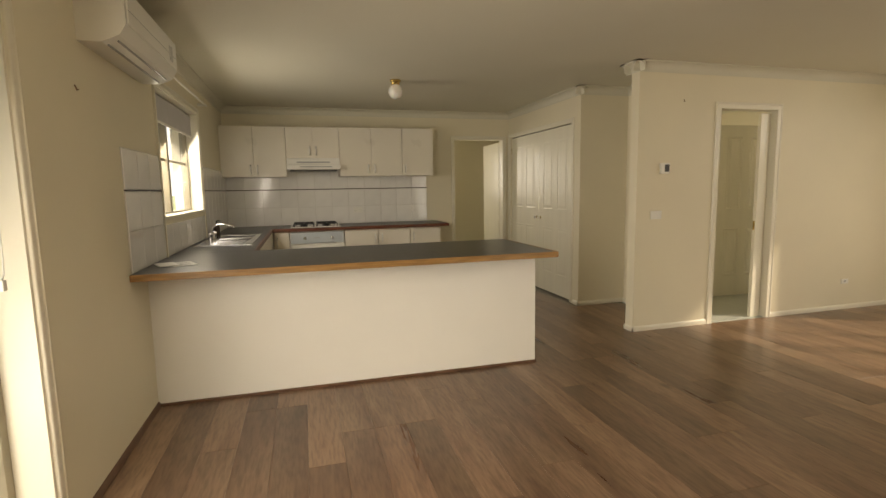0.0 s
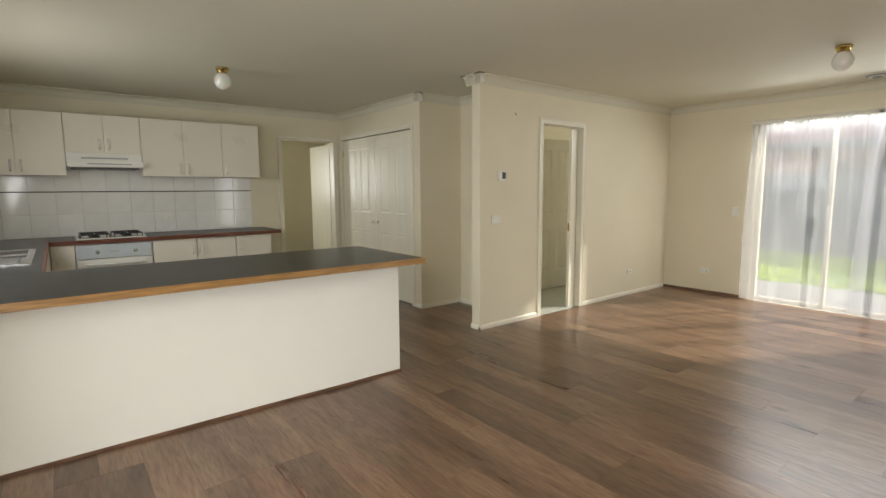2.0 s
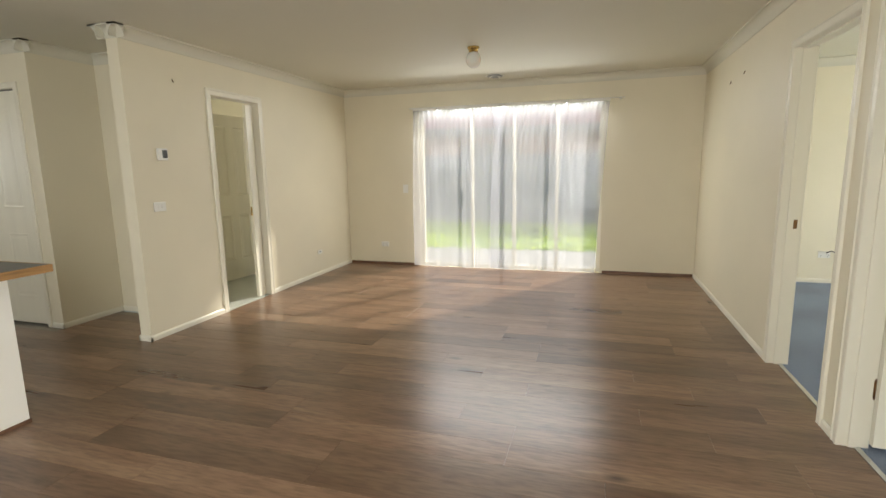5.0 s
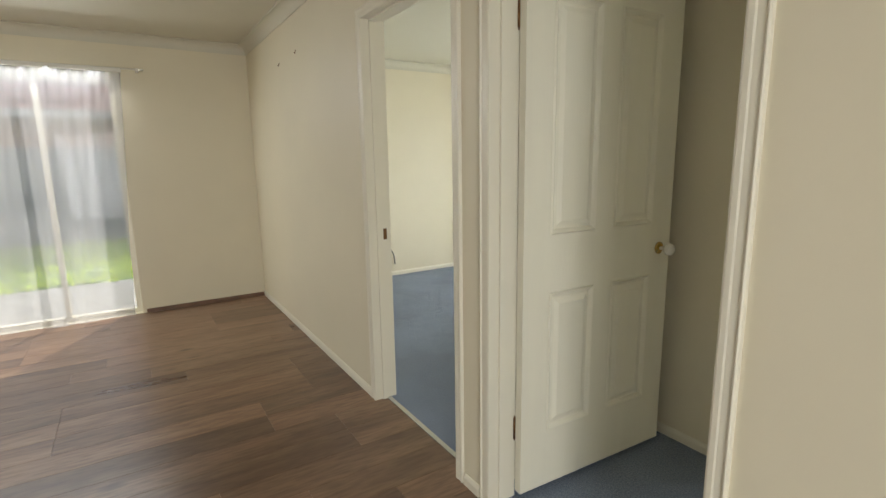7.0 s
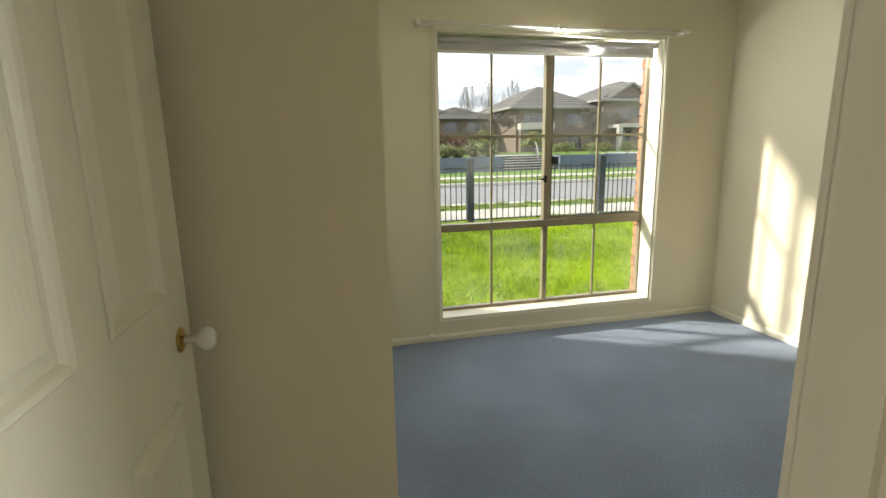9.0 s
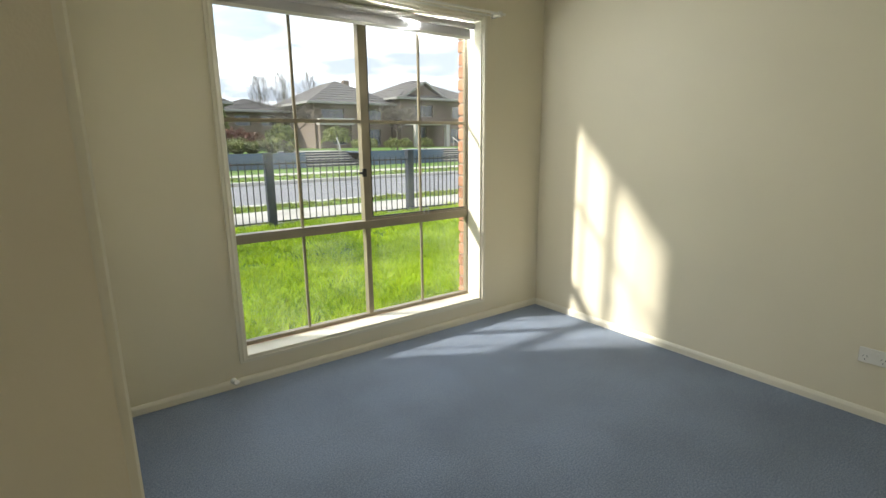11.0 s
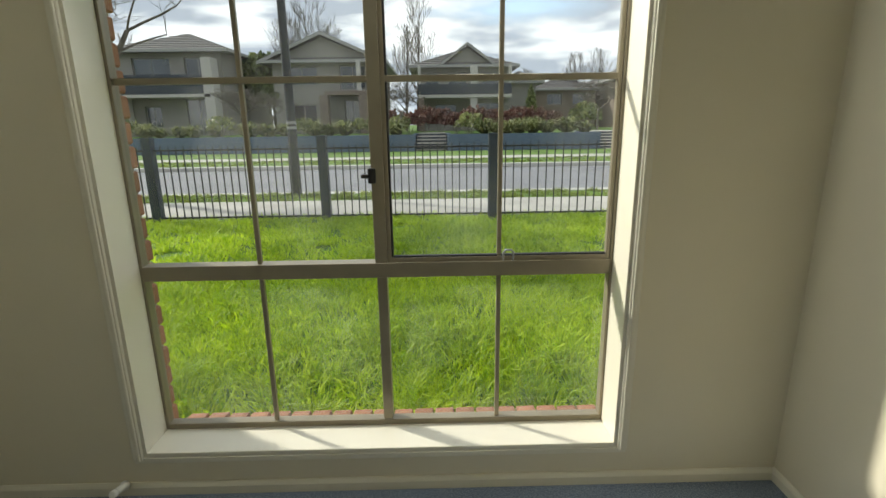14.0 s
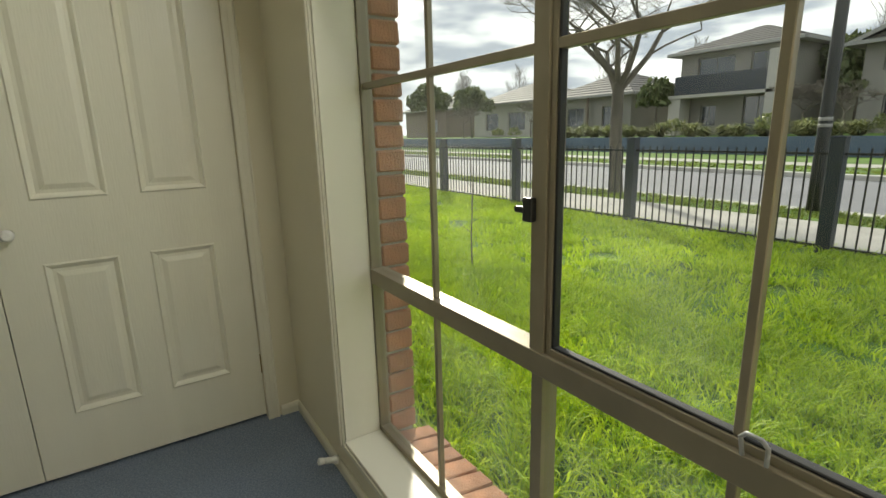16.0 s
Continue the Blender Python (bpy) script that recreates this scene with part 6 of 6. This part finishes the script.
house(4.9, 11.4, -34.5, 10, G0, 5.1, "two-storey brown brick house with a broad gable and porch columns", BRICKH, rise=1.3, gable=(4.2, 12.2, 6.75),
      windows=((8.6, 10.6, 3.7, 4.8), (5.6, 7.2, 3.4, 4.85), (8.8, 10.4, 1.2, 2.5), (6.0, 7.0, G0, 2.75)),
      extras=(("column", RENDL, 5.0, 5.25, 0.9, 1.15, 3.2, 5.0), ("column", RENDL, 5.75, 6.0, 0.9, 1.15, 3.2, 5.0), ("porch_pier", BRICKT, 4.9, 5.9, 0.6, 1.3, G0, 3.1), ("balcony", BRICKT, 4.9, 8.0, 0.1, 1.3, 3.0, 3.25), ("pier", BRICKT, 7.8, 8.3, 0.6, 1.3, G0, 3.0)))
house(-4.3, 2.4, -40.0, 9, G0, 5.3, "two-storey grey house with a pale central column, balcony and hipped roof", BRICKH, rise=1.55, gable=(-3.4, 1.0, 6.85),
      windows=((-3.6, -2.3, 3.55, 4.85), (-1.2, 0.2, 3.55, 4.85), (0.9, 1.9, 3.55, 4.85), (-0.4, 1.2, 1.3, 2.6), (-3.9, -2.0, 0.9, 2.7)),
      extras=(("column", RENDL, -1.85, -1.35, 1.0, 1.4, G0, 5.2), ("balcony", RENDL, -4.3, 2.4, 0.1, 1.5, 3.0, 3.2), ("balcony_rail", POSTM, -4.3, 2.4, 1.4, 1.45, 3.25, 3.95), ("post", RENDL, 2.2, 2.4, 1.2, 1.4, 3.2, 5.2), ("post", RENDL, -4.3, -4.1, 1.2, 1.4, 3.2, 5.2), ("pier", BRICKT, 2.0, 2.4, 1.1, 1.5, G0, 3.0)))
house(-6.6, -4.3, -41.5, 6, G0, 4.25, "lower side wing of a grey two-storey house", BRICKH, rise=0.9, over=0.5)
house(-22.6, -14.7, -44.0, 11, G0, 4.75, "brown brick house with cream eaves and a hipped tile roof", BRICKT, rise=2.35, over=0.75,
      windows=((-17.6, -15.4, 3.3, 4.2), (-21.6, -19.8, 3.1, 4.2), (-17.8, -16.4, 1.0, 2.4), (-21.4, -20.0, 0.9, 2.4)),
      extras=(("balcony_band", RENDL, -18.2, -14.8, 0.1, 0.9, 2.75, 3.35), ("pier", BRICKT, -15.2, -14.8, 0.4, 0.9, G0, 2.75), ("pier", BRICKT, -18.2, -17.9, 0.4, 0.9, G0, 2.75), ("chimney", BRICKT, -20.4, -19.8, -5.0, -4.4, 6.0, 7.3)))
house(-32.0, -22.8, -42.5, 11, G0, 5.3, "wide brown brick house with a tall hipped tile roof", BRICKT, rise=2.3, over=0.75, gable=(-28.2, -22.6, 6.9),
      windows=((-26.6, -24.4, 3.6, 4.7), (-31, -29, 3.5, 4.7), (-25.8, -24.6, 0.9, 2.6), (-30.6, -28.8, 1.0, 2.5)),
      extras=(("portico", RENDL, -27.2, -23.2, 0.1, 2.0, 2.75, 3.1), ("pier", RENDL, -23.6, -23.2, 1.6, 2.0, G0, 2.75), ("pier", RENDL, -27.2, -26.8, 1.6, 2.0, G0, 2.75)))
house(24.6, 32.6, -34.0, 9, G0, 3.7, "single-storey house with a pale tiled hipped roof", BRICKH, roof=ROOFT, rise=2.0, windows=((25.6, 27.2, 1.4, 2.9), (29.0, 30.8, 1.4, 2.9)), extras=(("verandah_post", BRICKT, 28.2, 28.4, 0.3, 0.5, G0, 3.6),))
house(35.5, 45.0, -35.0, 10, G0, 3.9, "single-storey rendered house with a hipped tile roof", RENDL, rise=2.2, windows=((37, 39.5, 1.3, 3.0), (41, 43, 1.3, 3.0)))
house(-14.0, -8.3, -50.0, 8, G0, 4.2, "distant brown brick house with a low roof", BRICKT, rise=1.3, windows=((-13.2, -11.8, 2.8, 3.8), (-10.8, -9.4, 2.8, 3.8)))
house(52, 62, -36.0, 10, G0, 4.0, "distant house with a hipped tile roof", BRICKT, rise=2.0, windows=((54, 56, 1.3, 2.8),))

# own eaves
structure("eave", box(-0.6, 8.1, -3.50, -3.30, 2.41, 2.46), GUTTER, "pale eave lining over the front wall")
structure("gutter", box(-0.7, 8.2, -3.60, -3.50, 2.40, 2.52, 0.01), GUTTER, "pale gutter")
structure("eave", box(7.53, 8.15, -3.3, 9.7, 2.40, 2.46), GUTTER, "pale eave lining over the side wall")
structure("eave", box(-0.75, -0.24, -3.3, 9.7, 2.40, 2.46), GUTTER, "pale eave lining over the side wall")
structure("roof_slab", box(-0.8, 8.2, -3.49, 10.0, 2.521, 2.62), ROOFT, "low roof over the rooms")

# back garden to the east
structure("paving", box(7.54, 9.3, -3.0, 9.0, -0.16, -0.07), PAVE, "grey concrete paving outside the sliding door")
structure("back_lawn", box(9.3, 13.2, -3.2, 11.0, -0.18, -0.08), SOIL, "green back lawn")
blades("back_lawn_grass", 26000, (9.3, 13.1, -1.5, 8.5), 0.08, 0.014, 8, GRASS, "green back lawn grass", z=-0.08, clump=22)


def sheet_fence(name, pts, label, material=STEEL_SHEET):
    (xa, ya), (xb, yb) = pts
    f = thing(name, (xa, ya, -0.12), label, "fence")
    L_ = math.hypot(xb - xa, yb - ya)
    d = Vector(((xb - xa) / L_, (yb - ya) / L_, 0))
    n = Vector((-d.y, d.x, 0))
    k = int(L_ / 0.19)
    bm = bmesh.new()
    prev = None
    for i in range(k * 4 + 1):
        s = i * L_ / (k * 4)
        o = (0, 0.03, 0.03, 0)[i % 4]
        p = d * s + n * o
        cur = (bm.verts.new(p), bm.verts.new(p + Vector((0, 0, 1.72))))
        if prev:
            bm.faces.new((prev[0], cur[0], cur[1], prev[1]))
        prev = cur
    part("sheeting", bm, material, f)
    part("top_rail", tube([Vector((0, 0, 1.74)), d * L_ + Vector((0, 0, 1.74))], 0.03, 6), material, f)


sheet_fence("side_fence", ((13.3, -3.0), (13.3, 12.0)), "grey corrugated steel boundary fence beyond the back lawn")
sheet_fence("side_fence", ((-2.6, 11.0), (-2.6, -3.0)), "grey corrugated steel boundary fence close to the side wall")
structure("side_path", box(-2.6, -0.24, -3.2, 11, -0.16, -0.07), CONC, "concrete side path")
nb = house(17.0, 29.0, 0, 6, -0.1, 2.55, "neighbouring orange brick house with a terracotta tile roof", mat("orange_brick_wall", (0.42, 0.22, 0.14), 0.9, vary=0.15, scale=6), roof=ROOFR, rise=2.6, over=0.7, windows=((19, 21, 0.9, 2.1), (25, 27, 0.9, 2.1)), courses=11)
nb.matrix_world = pose(17.4, 1.6, -0.1, 0, 0, 90) @ Matrix.Identity(4)

# ---- floor planks and wall tiles ----
def plank_mesh(w, l, h=0.0165):
    """A plank, its top edges eased, from the origin along +x by w and +y by l."""
    me = bpy.data.meshes.new("plank")
    e = 0.0008
    c = [(0, 0), (w, 0), (w, l), (0, l)]
    i = [(e, e), (w - e, e), (w - e, l - e), (e, l - e)]
    v = [(x, y, -h) for x, y in c] + [(x, y, -e) for x, y in c] + [(x, y, 0) for x, y in i]
    f = [(8, 9, 10, 11)] + [(4 + k, 4 + (k + 1) % 4, 8 + (k + 1) % 4, 8 + k) for k in range(4)] + [(k, (k + 1) % 4, 4 + (k + 1) % 4, 4 + k) for k in range(4)]
    me.from_pydata(v, [], f)
    me.materials.append(PLANK)
    return me


def lay_floor():
    base = structure("floor_boards", box(-0.01, 7.29, -0.05, 7.6, -0.0174, -0.0166), MORTAR, "mid-brown oak-look laminate floor boards")
    rnd = random.Random(4)
    W, L, gap = 0.182, 1.26, 0.0006
    stock = {}
    x, col = 0.001, 0
    while x < 7.288:
        w = min(W, 7.289 - x)
        top = 7.598 if x + w < 3.90 else (5.615 if x + w < 4.49 else 4.548)
        y = -0.058 - rnd.choice((0.25, 0.5, 0.75, 0.9, 0.1)) * L
        while y < top:
            a, b = max(y, -0.058), min(y + L - gap, top)
            if b - a > 0.03:
                key = (round(w - gap, 4), round(b - a, 3))
                if key not in stock:
                    stock[key] = plank_mesh(w - gap, b - a)
                p = new("plank", stock[key])
                p.location = (x, a, 0)
                p.parent = base
            y += L
        x += W
        col += 1


def tile_mesh(w, h, t=0.006):
    """A glazed tile standing on its edge, facing -y, with a softened rim."""
    me = bpy.data.meshes.new("tile")
    e = 0.0025
    c = [(0, 0), (w, 0), (w, h), (0, h)]
    i = [(e, e), (w - e, e), (w - e, h - e), (e, h - e)]
    v = [(x, 0, z) for x, z in c] + [(x, -t + 0.002, z) for x, z in c] + [(x, -t, z) for x, z in i]
    f = [(8, 9, 10, 11)] + [(4 + k, 4 + (k + 1) % 4, 8 + (k + 1) % 4, 8 + k) for k in range(4)] + [(k, (k + 1) % 4, 4 + (k + 1) % 4, 4 + k) for k in range(4)]
    me.from_pydata(v, [], f)
    me.materials.append(TILE)
    return me


def lay_tiles():
    stock = {}

    def one(parent, w, h, m):
        key = (round(w, 4), round(h, 4))
        if key not in stock:
            stock[key] = tile_mesh(*key)
        p = new("tile", stock[key])
        p.parent = parent
        p.matrix_local = m
    bed = structure("splashback_back", box(0.0, 2.64, 7.5965, 7.5995, 0.9, 1.75), GROUT, "white glazed tile splashback with a thin dark strip")
    rows = [(0.902, 1.134), (1.137, 1.362), (1.374, 1.60), (1.603, 1.75)]
    n, W = 12, 2.64 / 12
    for r, (a, b) in enumerate(rows):
        for i in range(n):
            if r == 3 and not (3 <= i <= 6):
                continue
            one(bed, W - 0.003, b - a, Matrix.Translation((i * W + 0.0015, 7.5965, a)))
    part("dark_strip", box(0.001, 2.64, 7.5895, 7.5962, 1.363, 1.373, 0.001, seg=1), LIST, bed, "dark tile strip")
    side = bmesh.new()
    box(0.0005, 0.0035, 3.83, WIN_K[0] - 0.04, 0.9, 1.605, bm=side)
    box(0.0005, 0.0035, WIN_K[0] - 0.04, WIN_K[1] + 0.04, 0.9, 1.125, bm=side)
    box(0.0005, 0.0035, WIN_K[1] + 0.04, 7.59, 0.9, 1.605, bm=side)
    bed2 = structure("splashback_side", side, GROUT, "white glazed tiles beside and under the kitchen window")
    rz = Matrix.Rotation(radians(90), 4, "Z")
    for lo, hi, top in ((3.83, WIN_K[0] - 0.04, 3), (WIN_K[0] - 0.04, WIN_K[1] + 0.04, 0), (WIN_K[1] + 0.04, 7.588, 3)):
        k = max(1, round((hi - lo) / 0.22))
        w = (hi - lo) / k
        for r, (a, b) in enumerate(rows[:3]):
            if top == 0 and r > 0:
                continue
            if top == 0:
                b = 1.125
            for i in range(k):
                one(bed2, w - 0.003, b - a, Matrix.Translation((0.0035, lo + i * w + 0.0015, a)) @ rz)
        if top:
            part("dark_strip", box(0.0036, 0.0100, lo, hi, 1.363, 1.373, 0.001, seg=1), LIST, bed2, "dark tile strip")


def brick_mesh(l, w, h):
    """A clay brick with worn, slightly uneven arrises."""
    bm = box(0, l, 0, w, 0, h, 0.006, seg=1)
    rnd = random.Random(int(l * 999) + int(h * 777))
    for v in bm.verts:
        v.co += Vector((rnd.uniform(-1, 1), rnd.uniform(-1, 1), rnd.uniform(-1, 1))) * 0.0018
    me = bpy.data.meshes.new("brick")
    bm.to_mesh(me)
    bm.free()
    me.materials.append(BRICK)
    return me


def lay_bricks():
    rnd = random.Random(9)
    full, half = brick_mesh(0.23, 0.11, 0.076), brick_mesh(0.11, 0.11, 0.076)
    sillm = brick_mesh(0.080, 0.16, 0.11)
    for k, (x0, x1) in enumerate(((WIN_S[0] - 0.045, WIN_S[1] + 0.042), (WIN_A[0] - 0.045, WIN_A[1] + 0.072))):
        lo, hi = (-0.24, 3.5) if k == 0 else (3.9, 7.53)
        core = bmesh.new()
        for a, b, c, d in ((lo, x0 - 0.012, -0.25, 2.46), (x1 + 0.012, hi, -0.25, 2.46), (x0 - 0.012, x1 + 0.012, -0.25, 0.0), (x0 - 0.012, x1 + 0.012, 2.09, 2.46)):
            box(a, b, -3.296, -3.151, c, d, bm=core)
        w = structure("brick_veneer", core, MORTAR, "orange clay brick outer wall round the bedroom window")
        for i in range(24):
            z = 0.09 + i * 0.086
            if z > 2.0:
                break
            for side, x in ((-1, x0), (1, x1)):
                long_ = (i % 2 == 0)
                m = full if long_ else half
                l = 0.23 if long_ else 0.11
                p = new("brick", m)
                p.parent = w
                off = rnd.uniform(-0.004, 0.004)
                p.location = (x + off if side == 1 else x - l + off, -3.305, z)
        n = int((x1 - x0) / 0.086)
        for i in range(n):
            p = new("brick", sillm)
            p.parent = w
            p.location = (x0 + 0.004 + i * 0.0862, -3.335 + rnd.uniform(-0.003, 0.003), -0.022)
            p.rotation_euler = (radians(9), 0, 0)


lay_floor()
lay_tiles()
lay_bricks()
